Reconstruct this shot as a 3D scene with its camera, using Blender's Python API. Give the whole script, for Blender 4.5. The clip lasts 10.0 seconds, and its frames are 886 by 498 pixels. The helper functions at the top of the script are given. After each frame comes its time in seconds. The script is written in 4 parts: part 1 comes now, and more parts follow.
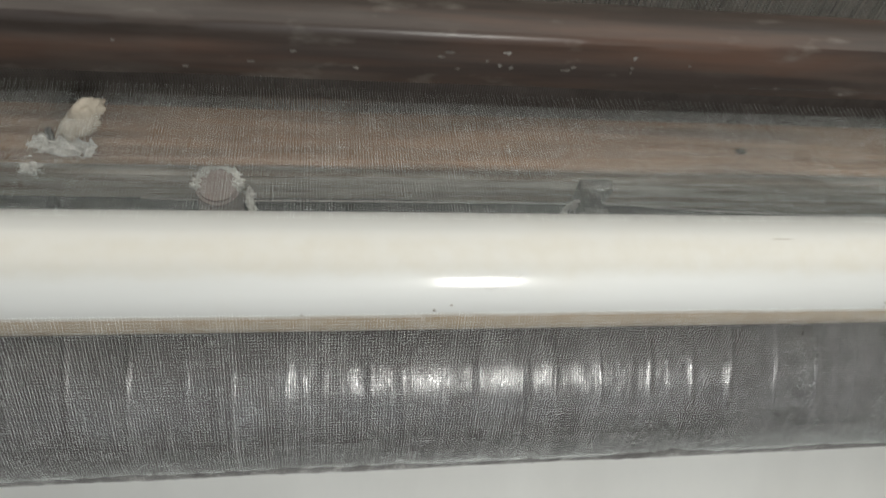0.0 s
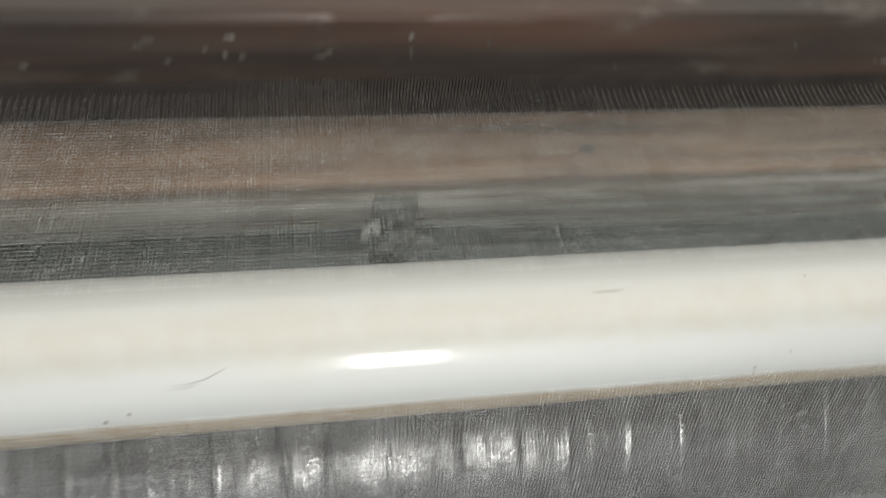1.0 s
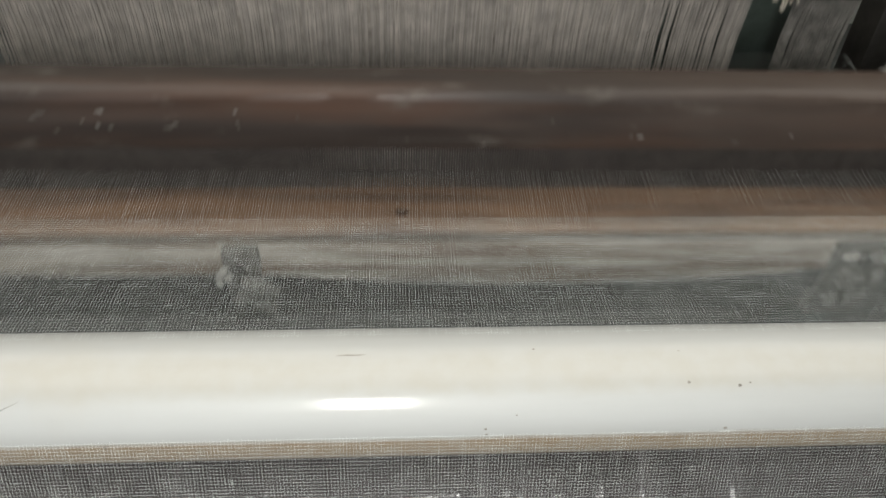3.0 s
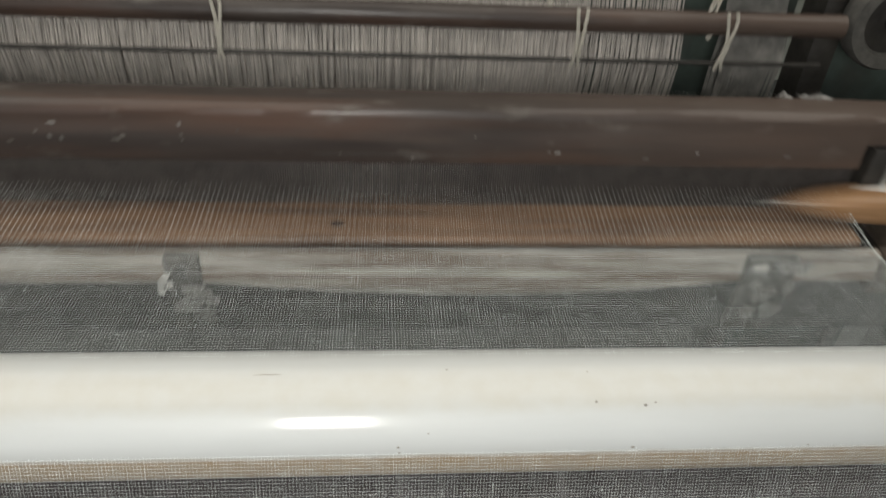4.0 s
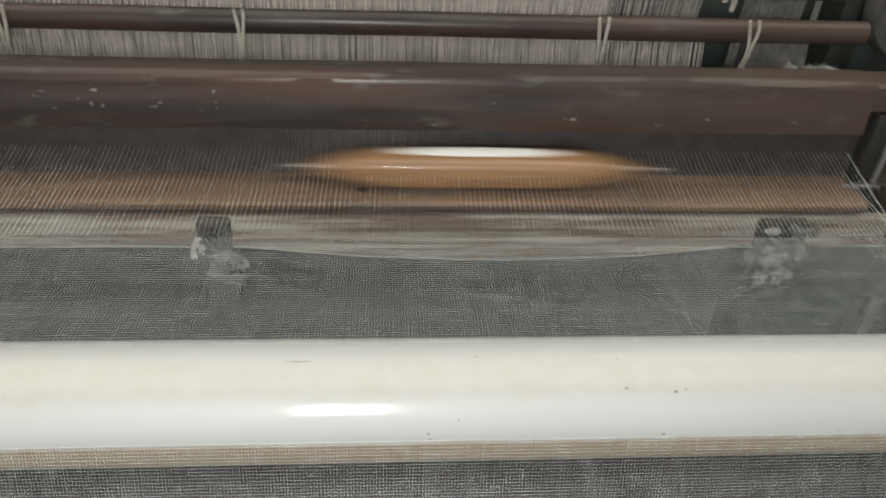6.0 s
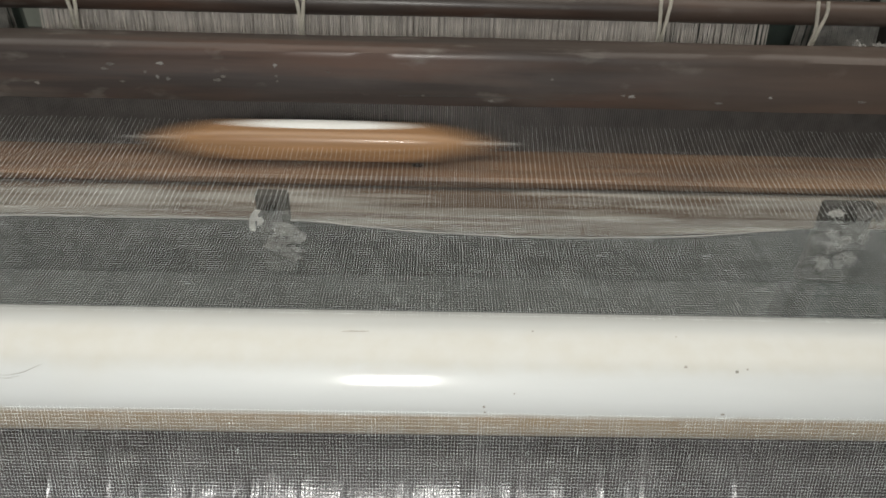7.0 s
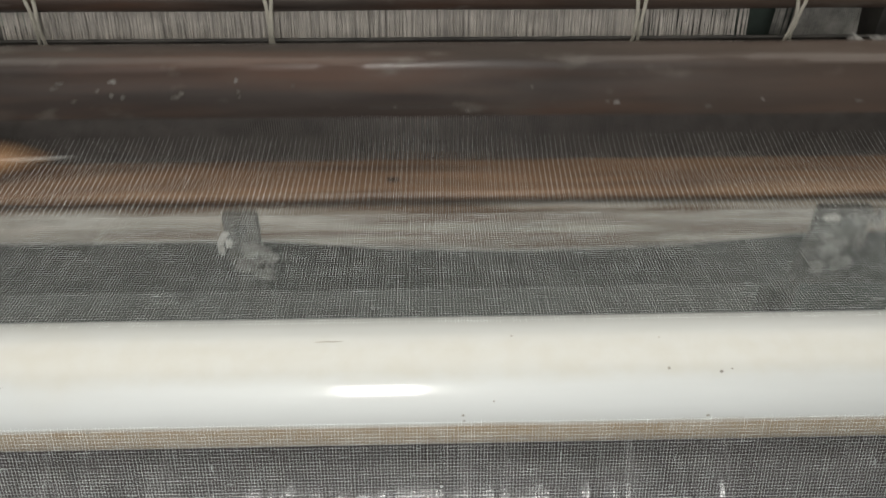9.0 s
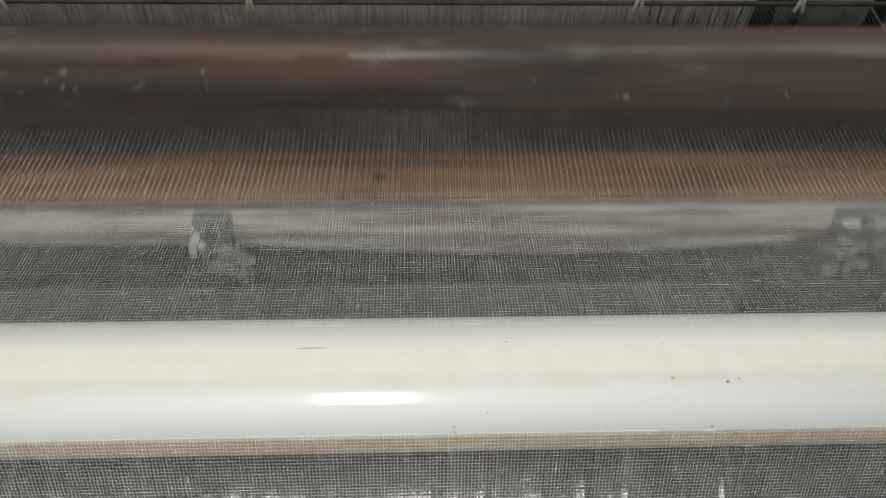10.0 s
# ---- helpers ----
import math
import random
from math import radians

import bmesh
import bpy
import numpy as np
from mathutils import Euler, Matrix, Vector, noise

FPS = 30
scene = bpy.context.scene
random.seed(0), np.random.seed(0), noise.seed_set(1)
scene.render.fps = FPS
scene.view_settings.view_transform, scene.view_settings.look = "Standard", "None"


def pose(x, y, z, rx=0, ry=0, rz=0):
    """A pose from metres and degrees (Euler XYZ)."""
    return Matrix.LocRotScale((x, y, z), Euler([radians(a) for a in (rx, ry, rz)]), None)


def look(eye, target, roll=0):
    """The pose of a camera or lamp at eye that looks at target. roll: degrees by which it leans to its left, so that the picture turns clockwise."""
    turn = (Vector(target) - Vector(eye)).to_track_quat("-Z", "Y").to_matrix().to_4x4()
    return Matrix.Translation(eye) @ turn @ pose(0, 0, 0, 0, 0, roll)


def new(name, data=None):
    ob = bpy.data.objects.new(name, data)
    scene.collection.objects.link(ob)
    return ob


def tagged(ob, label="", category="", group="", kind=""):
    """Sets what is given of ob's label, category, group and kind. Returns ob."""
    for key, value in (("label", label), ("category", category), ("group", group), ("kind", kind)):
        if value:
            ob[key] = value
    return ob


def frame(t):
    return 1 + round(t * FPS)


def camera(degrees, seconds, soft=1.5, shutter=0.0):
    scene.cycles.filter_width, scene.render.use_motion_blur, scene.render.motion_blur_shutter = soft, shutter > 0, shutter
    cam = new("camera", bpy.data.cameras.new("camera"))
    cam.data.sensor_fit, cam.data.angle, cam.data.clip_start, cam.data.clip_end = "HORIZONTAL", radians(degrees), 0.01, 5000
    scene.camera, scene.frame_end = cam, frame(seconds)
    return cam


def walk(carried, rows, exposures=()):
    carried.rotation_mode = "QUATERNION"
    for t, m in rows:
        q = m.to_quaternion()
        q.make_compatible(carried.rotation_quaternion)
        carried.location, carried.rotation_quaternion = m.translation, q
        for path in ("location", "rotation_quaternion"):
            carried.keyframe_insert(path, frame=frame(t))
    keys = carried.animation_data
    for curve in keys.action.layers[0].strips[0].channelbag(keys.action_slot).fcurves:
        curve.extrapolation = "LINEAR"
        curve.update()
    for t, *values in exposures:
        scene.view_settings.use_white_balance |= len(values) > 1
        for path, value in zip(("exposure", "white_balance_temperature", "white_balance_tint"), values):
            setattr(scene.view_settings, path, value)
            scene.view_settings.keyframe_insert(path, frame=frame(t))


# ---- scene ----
# ---- camera and its path ----
cam = camera(60.4, 10.0, soft=1.7, shutter=0.3)
PATH = [
    (0.00, -0.4370, -0.4255, 1.4166, 38.94, -7.38, -5.83),
    (0.30, -0.4022, -0.4159, 1.3684, 35.49, -6.92, -5.98),
    (0.40, -0.3827, -0.3707, 1.3471, 33.27, -8.00, -7.42),
    (0.50, -0.3522, -0.3361, 1.3312, 32.09, -7.98, -8.00),
    (0.60, -0.3037, -0.3303, 1.3242, 33.33, -6.40, -8.05),
    (0.80, -0.2300, -0.3275, 1.3021, 38.53, -4.73, -8.56),
    (1.00, -0.1992, -0.2752, 1.3328, 36.90, -5.95, -7.89),
    (1.30, -0.0967, -0.2543, 1.3286, 39.98, -2.39, -3.10),
    (1.50, -0.0476, -0.2507, 1.3462, 40.45, -2.91, -1.31),
    (1.80, 0.0127, -0.2955, 1.3495, 43.33, -1.67, 0.07),
    (2.00, 0.0215, -0.3227, 1.3525, 44.48, -1.21, 0.39),
    (2.20, 0.0195, -0.3460, 1.3666, 44.78, -1.29, -0.83),
    (3.30, 0.0544, -0.4321, 1.3881, 50.57, -2.30, -3.20),
    (3.50, 0.0691, -0.4379, 1.3878, 51.81, -2.45, -3.35),
    (4.00, 0.0935, -0.4581, 1.3872, 52.58, -3.05, -3.71),
    (4.50, 0.1069, -0.4686, 1.3838, 51.15, -3.24, -4.99),
    (5.00, 0.0990, -0.4803, 1.3839, 51.47, -3.54, -6.18),
    (5.50, 0.0952, -0.4729, 1.3841, 51.84, -3.09, -5.71),
    (6.00, 0.0757, -0.4641, 1.3777, 52.56, -2.51, -3.31),
    (6.20, 0.0631, -0.4580, 1.3753, 52.33, -2.67, -2.41),
    (7.30, 0.0671, -0.4771, 1.3615, 51.58, -0.51, 0.57),
    (7.50, 0.0705, -0.4751, 1.3632, 51.25, -0.23, 0.76),
    (8.00, 0.0713, -0.4622, 1.3731, 51.10, -0.44, -0.30),
    (8.50, 0.0745, -0.4569, 1.3692, 51.38, -0.61, -1.26),
    (9.00, 0.0808, -0.4468, 1.3643, 50.72, -0.26, -1.52),
    (9.50, 0.0769, -0.4224, 1.3656, 49.41, -0.82, -1.99),
    (10.00, 0.0801, -0.3803, 1.3699, 46.24, -1.16, -1.97),
]
walk(cam, [(r[0], pose(*r[1:])) for r in PATH])

# ---- light ----
room = bpy.data.worlds.new("room_air")
scene.world = room
room.use_nodes = True
room.node_tree.nodes["Background"].inputs[0].default_value = (0.9, 0.95, 1.0, 1)
room.node_tree.nodes["Background"].inputs[1].default_value = 0.25
scene.view_settings.exposure = 0.0


def area_lamp(name, eye, target, sx, sy, watts, colour=(1.0, 0.97, 0.92)):
    d = bpy.data.lights.new(name, "AREA")
    d.shape, d.size, d.size_y, d.energy, d.color = "RECTANGLE", sx, sy, watts, colour
    ob = new(name, d)
    ob.matrix_world = look(eye, target)
    return ob


area_lamp("aisle_light", (-0.03, -1.10, 1.53), (0.0, 0.05, 0.85), 0.18, 0.36, 9.5, (1.0, 0.985, 0.93))
# broad cool fill added from the front; no window is seen there
area_lamp("front_fill_light", (-0.2, -2.02, 1.45), (-0.2, 0.0, 1.05), 3.0, 2.4, 11.5, (0.93, 0.98, 1.0))
# wide soft overhead fill, added without any fixture being seen
area_lamp("ceiling_fill_light", (-0.1, 0.55, 2.75), (-0.1, 0.55, 0), 4.6, 2.6, 56, (1.0, 0.965, 0.885))

# ---- materials ----


def mat(name, base, rough=0.6, metal=0.0, spots=(), grain=(40, 40, 40), amount=0.25, bump=0.2, bump_scale=60, coat=0.0, rings=0.0, spec=0.5, bump_dist=0.002, per_piece=0.0):
    """Procedural surface: base colour varied by stretched noise, stains in other colours, and a fine relief."""
    m = bpy.data.materials.new(name)
    m.use_nodes = True
    nt = m.node_tree
    n, l = nt.nodes, nt.links
    b = n["Principled BSDF"]
    b.inputs["Roughness"].default_value, b.inputs["Metallic"].default_value = rough, metal
    b.inputs["Specular IOR Level"].default_value = spec
    b.inputs["Coat Weight"].default_value, b.inputs["Coat Roughness"].default_value = coat, 0.12
    tc = n.new("ShaderNodeTexCoord")
    mp = n.new("ShaderNodeMapping")
    mp.inputs["Scale"].default_value = grain
    l.new(tc.outputs["Object"], mp.inputs["Vector"])
    nz = n.new("ShaderNodeTexNoise")
    nz.inputs["Scale"].default_value, nz.inputs["Detail"].default_value, nz.inputs["Roughness"].default_value = 1.0, 6.0, 0.62
    l.new(mp.outputs[0], nz.inputs["Vector"])
    ramp = n.new("ShaderNodeMapRange")
    ramp.inputs["From Min"].default_value, ramp.inputs["From Max"].default_value = 0.3, 0.7
    ramp.inputs["To Min"].default_value, ramp.inputs["To Max"].default_value = 1 - amount, 1 + amount
    l.new(nz.outputs["Fac"], ramp.inputs["Value"])
    mix = n.new("ShaderNodeMix")
    mix.data_type, mix.blend_type = "RGBA", "MULTIPLY"
    mix.inputs["Factor"].default_value = 1.0
    mix.inputs["A"].default_value = (*base, 1)
    cmb = n.new("ShaderNodeCombineColor")
    for k in range(3):
        l.new(ramp.outputs[0], cmb.inputs[k])
    l.new(cmb.outputs[0], mix.inputs["B"])
    out = mix.outputs["Result"]
    for colour, scale, low, high, strength in spots:
        mp2 = n.new("ShaderNodeMapping")
        mp2.inputs["Scale"].default_value = scale
        mp2.inputs["Location"].default_value = (low * 31, high * 17, strength * 7)
        l.new(tc.outputs["Object"], mp2.inputs["Vector"])
        z2 = n.new("ShaderNodeTexNoise")
        z2.inputs["Scale"].default_value, z2.inputs["Detail"].default_value = 1.0, 5.0
        l.new(mp2.outputs[0], z2.inputs["Vector"])
        r2 = n.new("ShaderNodeMapRange")
        r2.inputs["From Min"].default_value, r2.inputs["From Max"].default_value = low, high
        r2.inputs["To Max"].default_value = strength
        l.new(z2.outputs["Fac"], r2.inputs["Value"])
        m2 = n.new("ShaderNodeMix")
        m2.data_type = "RGBA"
        m2.inputs["B"].default_value = (*colour, 1)
        l.new(r2.outputs[0], m2.inputs["Factor"])
        l.new(out, m2.inputs["A"])
        out = m2.outputs["Result"]
    if per_piece:
        oi = n.new("ShaderNodeNewGeometry")
        r3 = n.new("ShaderNodeMapRange")
        r3.inputs["To Min"].default_value, r3.inputs["To Max"].default_value = 1 - per_piece, 1 + per_piece
        l.new(oi.outputs["Random Per Island"], r3.inputs["Value"])
        c3 = n.new("ShaderNodeCombineColor")
        for k in range(3):
            l.new(r3.outputs[0], c3.inputs[k])
        m3 = n.new("ShaderNodeMix")
        m3.data_type, m3.blend_type = "RGBA", "MULTIPLY"
        m3.inputs["Factor"].default_value = 1.0
        l.new(out, m3.inputs["A"])
        l.new(c3.outputs[0], m3.inputs["B"])
        out = m3.outputs["Result"]
    l.new(out, b.inputs["Base Color"])
    if bump:
        bz = n.new("ShaderNodeTexNoise")
        bz.inputs["Scale"].default_value, bz.inputs["Detail"].default_value = bump_scale, 4.0
        if rings:
            l.new(mp.outputs[0], bz.inputs["Vector"])
            bz.inputs["Scale"].default_value = rings
        else:
            l.new(tc.outputs["Object"], bz.inputs["Vector"])
        bp = n.new("ShaderNodeBump")
        bp.inputs["Strength"].default_value, bp.inputs["Distance"].default_value = bump, bump_dist
        l.new(bz.outputs["Fac"], bp.inputs["Height"])
        l.new(bp.outputs[0], b.inputs["Normal"])
    return m


M_PIPE = mat("white_plastic", (0.62, 0.63, 0.62), 0.5, spots=[((0.60, 0.56, 0.47), (9, 9, 9), 0.56, 0.8, 0.3)], grain=(3, 25, 25), amount=0.04, bump=0.03, bump_scale=14, coat=0.75)


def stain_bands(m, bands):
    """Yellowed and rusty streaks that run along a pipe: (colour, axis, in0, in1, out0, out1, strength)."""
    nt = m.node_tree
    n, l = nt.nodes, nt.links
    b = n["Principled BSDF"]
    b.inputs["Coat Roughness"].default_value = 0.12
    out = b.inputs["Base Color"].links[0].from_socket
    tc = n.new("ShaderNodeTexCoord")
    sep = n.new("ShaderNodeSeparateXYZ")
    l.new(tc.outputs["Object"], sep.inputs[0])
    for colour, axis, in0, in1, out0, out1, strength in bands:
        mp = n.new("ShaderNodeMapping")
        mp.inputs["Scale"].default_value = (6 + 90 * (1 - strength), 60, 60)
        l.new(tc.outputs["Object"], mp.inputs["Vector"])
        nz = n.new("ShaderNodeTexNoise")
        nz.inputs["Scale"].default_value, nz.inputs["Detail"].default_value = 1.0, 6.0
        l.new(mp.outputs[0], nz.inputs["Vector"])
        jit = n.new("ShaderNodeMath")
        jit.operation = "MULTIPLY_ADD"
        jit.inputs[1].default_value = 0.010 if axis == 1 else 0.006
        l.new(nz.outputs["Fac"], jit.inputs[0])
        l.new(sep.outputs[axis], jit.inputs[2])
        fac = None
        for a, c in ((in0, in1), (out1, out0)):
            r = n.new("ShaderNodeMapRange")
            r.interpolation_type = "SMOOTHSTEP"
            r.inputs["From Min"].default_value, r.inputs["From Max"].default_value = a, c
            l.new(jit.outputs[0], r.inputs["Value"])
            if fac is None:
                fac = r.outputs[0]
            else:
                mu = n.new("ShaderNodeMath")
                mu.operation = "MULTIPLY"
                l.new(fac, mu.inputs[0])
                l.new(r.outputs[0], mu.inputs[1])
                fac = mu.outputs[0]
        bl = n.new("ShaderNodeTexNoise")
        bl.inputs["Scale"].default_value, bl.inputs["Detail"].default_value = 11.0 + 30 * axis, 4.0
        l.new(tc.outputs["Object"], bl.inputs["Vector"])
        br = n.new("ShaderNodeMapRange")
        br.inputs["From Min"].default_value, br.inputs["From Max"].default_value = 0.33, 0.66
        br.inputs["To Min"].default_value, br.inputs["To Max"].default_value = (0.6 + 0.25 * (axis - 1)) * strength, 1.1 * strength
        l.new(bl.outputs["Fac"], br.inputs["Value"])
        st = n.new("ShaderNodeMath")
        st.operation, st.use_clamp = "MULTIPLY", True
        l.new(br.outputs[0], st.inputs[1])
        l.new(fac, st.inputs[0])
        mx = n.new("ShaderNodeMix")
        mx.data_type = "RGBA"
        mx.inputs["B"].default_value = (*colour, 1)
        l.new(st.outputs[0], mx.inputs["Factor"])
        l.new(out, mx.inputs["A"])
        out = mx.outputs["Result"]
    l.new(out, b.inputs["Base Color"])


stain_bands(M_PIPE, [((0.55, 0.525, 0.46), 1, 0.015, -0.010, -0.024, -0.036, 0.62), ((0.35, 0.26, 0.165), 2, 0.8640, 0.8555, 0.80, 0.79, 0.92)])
M_MARK = mat("dark_scuff", (0.34, 0.32, 0.28), 0.8, amount=0.4, bump=0)
M_BLUE = mat("blue_ink", (0.15, 0.27, 0.29), 0.7, amount=0.4, bump=0)
M_CAP = mat("worn_dark_wood", (0.044, 0.033, 0.0285), 0.5, spots=[((0.115, 0.062, 0.042), (2.5, 30, 30), 0.47, 0.70, 0.7), ((0.10, 0.085, 0.075), (6, 20, 20), 0.55, 0.78, 0.6), ((0.19, 0.175, 0.155), (16, 42, 42), 0.60, 0.80, 0.7)], grain=(4, 90, 90), amount=0.3, bump=0.2, rings=1.5, coat=0.5, spec=0.2)
M_CAP.node_tree.nodes["Principled BSDF"].inputs["Coat Roughness"].default_value = 0.27


def paler_end(m, colour, x0, x1, strength):
    """Turns wood a paler brown towards one end, in ragged streaks."""
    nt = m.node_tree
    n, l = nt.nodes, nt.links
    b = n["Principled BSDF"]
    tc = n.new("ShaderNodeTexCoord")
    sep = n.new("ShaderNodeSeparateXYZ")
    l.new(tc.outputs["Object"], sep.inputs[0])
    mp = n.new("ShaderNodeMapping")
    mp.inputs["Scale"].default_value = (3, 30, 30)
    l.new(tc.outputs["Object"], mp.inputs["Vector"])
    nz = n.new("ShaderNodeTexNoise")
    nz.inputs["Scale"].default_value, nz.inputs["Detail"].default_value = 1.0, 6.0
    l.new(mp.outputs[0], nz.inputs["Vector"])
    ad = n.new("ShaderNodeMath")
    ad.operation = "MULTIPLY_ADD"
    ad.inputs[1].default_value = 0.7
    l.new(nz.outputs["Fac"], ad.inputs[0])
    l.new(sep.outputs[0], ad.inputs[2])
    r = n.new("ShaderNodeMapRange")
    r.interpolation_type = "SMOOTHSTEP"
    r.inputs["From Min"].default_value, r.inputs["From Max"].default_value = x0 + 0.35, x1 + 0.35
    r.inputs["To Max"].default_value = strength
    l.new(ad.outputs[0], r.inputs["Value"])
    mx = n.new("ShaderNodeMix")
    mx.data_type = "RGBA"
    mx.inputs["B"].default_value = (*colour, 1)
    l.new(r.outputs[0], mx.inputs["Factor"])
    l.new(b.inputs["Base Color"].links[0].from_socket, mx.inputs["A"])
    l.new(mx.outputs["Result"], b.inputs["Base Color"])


# rail and stave wood gets paler brown towards the right end
paler_end(M_CAP, (0.112, 0.080, 0.064), 0.05, 0.75, 0.7)
M_RACE = mat("orange_brown_race_wood", (0.21, 0.128, 0.078), 0.5, spots=[((0.10, 0.066, 0.048), (3, 60, 60), 0.46, 0.66, 0.85), ((0.36, 0.24, 0.15), (2, 14, 14), 0.5, 0.7, 0.5)], grain=(5, 160, 160), amount=0.4, bump=0.3, rings=1.5)
M_GREY = mat("dusty_grey_wood", (0.345, 0.308, 0.262), 0.85, spots=[((0.15, 0.10, 0.068), (3.2, 50, 110), 0.43, 0.55, 0.9), ((0.16, 0.12, 0.09), (7, 80, 140), 0.55, 0.68, 0.8), ((0.60, 0.59, 0.54), (4, 40, 40), 0.52, 0.72, 0.7)], grain=(5, 110, 110), amount=0.35, bump=0.5, rings=1.2)
M_DARKMETAL = mat("oily_dark_iron", (0.045, 0.041, 0.037), 0.5, metal=0.3, spots=[((0.09, 0.08, 0.075), (12, 12, 12), 0.55, 0.75, 0.6)], grain=(20, 20, 20), amount=0.5, bump=0.4)
M_BRACKET = mat("dusty_iron_bracket", (0.085, 0.08, 0.072), 0.8, amount=0.4, bump=0.4)
M_STEEL = mat("worn_steel", (0.45, 0.45, 0.43), 0.4, metal=0.5, amount=0.3)
M_REED = mat("dark_reed_wire", (0.10, 0.088, 0.082), 0.5, metal=0.4, amount=0.3, bump=0)
M_YARN = mat("white_cotton_yarn", (0.425, 0.39, 0.36), 0.9, amount=0.25, bump=0, per_piece=0.22)
M_NET = mat("net_thread", (0.725, 0.77, 0.76), 0.4, grain=(45, 70, 70), amount=0.3, bump=0, per_piece=0.25)
M_LINT = mat("grey_white_lint", (0.55, 0.54, 0.51), 0.95, amount=0.4, bump=0.8, bump_scale=300)
M_PEG = mat("pinkish_brown_wood", (0.20, 0.155, 0.145), 0.8, grain=(60, 60, 60), amount=0.25, bump=0.3)
M_CREAM = mat("cream_cotton_rag", (0.40, 0.36, 0.30), 0.95, grain=(60, 60, 60), amount=0.3, bump=0.8, bump_scale=250)
M_BROWN = mat("dark_oiled_wood", (0.085, 0.066, 0.05), 0.7, spots=[((0.05, 0.04, 0.035), (4, 60, 60), 0.45, 0.7, 0.8)], grain=(5, 90, 90), amount=0.4, bump=0.4, rings=1.3)
M_DIRTY = mat("oily_grey_lint", (0.21, 0.20, 0.185), 0.95, amount=0.5, bump=0.8, bump_scale=300)
M_HAZE = mat("matted_grey_lint", (0.24, 0.23, 0.215), 0.95, amount=0.4, bump=0.8, bump_scale=300)
M_CORD = mat("off_white_cord", (0.46, 0.43, 0.37), 0.9, amount=0.3, bump=0.8, bump_scale=600)
M_ROLL = mat("rolled_net", (0.043, 0.034, 0.037), 0.48, grain=(14, 60, 60), amount=0.35, bump=0.8, bump_scale=520, bump_dist=0.0022, coat=1.0, spec=0.3, spots=[((0.09, 0.082, 0.086), (18, 5, 5), 0.5, 0.75, 0.6), ((0.16, 0.15, 0.155), (70, 3, 3), 0.60, 0.72, 0.7)])
M_ROLL.node_tree.nodes["Principled BSDF"].inputs["Coat Roughness"].default_value = 0.27
M_ROLL.node_tree.nodes["Principled BSDF"].inputs["Coat IOR"].default_value = 2.0


def weave_relief(m, step_x, step_a, radius, y, z, depth):
    """Adds the threads of a wound net to a roll's relief: along its axis and round it."""
    nt = m.node_tree
    n, l = nt.nodes, nt.links
    b = n["Principled BSDF"]
    old = b.inputs["Normal"].links[0].from_socket
    tc = n.new("ShaderNodeTexCoord")
    sep = n.new("ShaderNodeSeparateXYZ")
    l.new(tc.outputs["Object"], sep.inputs[0])

    def calc(op, a, c=None):
        q = n.new("ShaderNodeMath")
        q.operation = op
        for k, v in enumerate((a, c)):
            if v is None:
                continue
            if isinstance(v, (int, float)):
                q.inputs[k].default_value = v
            else:
                l.new(v, q.inputs[k])
        return q.outputs[0]

    wob = n.new("ShaderNodeTexNoise")
    wob.inputs["Scale"].default_value, wob.inputs["Detail"].default_value = 22.0, 3.0
    l.new(tc.outputs["Object"], wob.inputs["Vector"])
    slip = calc("MULTIPLY", wob.outputs["Fac"], 9.0)
    turn = calc("ARCTAN2", calc("SUBTRACT", sep.outputs[2], z), calc("SUBTRACT", sep.outputs[1], y))
    rib = calc("SINE", calc("ADD", calc("MULTIPLY", turn, 2 * math.pi * radius / step_a), slip))
    wale = calc("SINE", calc("ADD", calc("MULTIPLY", sep.outputs[0], 2 * math.pi / step_x), slip))
    bp = n.new("ShaderNodeBump")
    bp.inputs["Strength"].default_value, bp.inputs["Distance"].default_value = 1.0, depth
    l.new(calc("ADD", rib, calc("MULTIPLY", wale, 0.7)), bp.inputs["Height"])
    l.new(old, bp.inputs["Normal"])
    l.new(bp.outputs[0], b.inputs["Normal"])
    varnish = n.new("ShaderNodeBump")
    varnish.inputs["Strength"].default_value, varnish.inputs["Distance"].default_value = 1.0, depth * 0.8
    l.new(calc("ADD", rib, calc("MULTIPLY", wale, 1.5)), varnish.inputs["Height"])
    l.new(varnish.outputs[0], b.inputs["Coat Normal"])
    # the shine is patchy: glossy threads between matt ones
    gloss = None
    for scale, low, high in (((42, 9, 9), 0.3, 1.1), ((330, 330, 330), 0.35, 1.5)):
        mp = n.new("ShaderNodeMapping")
        mp.inputs["Scale"].default_value = scale
        l.new(tc.outputs["Object"], mp.inputs["Vector"])
        nz = n.new("ShaderNodeTexNoise")
        nz.inputs["Scale"].default_value, nz.inputs["Detail"].default_value = 1.0, 3.0
        l.new(mp.outputs[0], nz.inputs["Vector"])
        r = n.new("ShaderNodeMapRange")
        r.inputs["From Min"].default_value, r.inputs["From Max"].default_value = 0.36, 0.64
        r.inputs["To Min"].default_value, r.inputs["To Max"].default_value = low, high
        l.new(nz.outputs["Fac"], r.inputs["Value"])
        gloss = r.outputs[0] if gloss is None else calc("MULTIPLY", gloss, r.outputs[0])
    l.new(gloss, b.inputs["Coat Weight"])


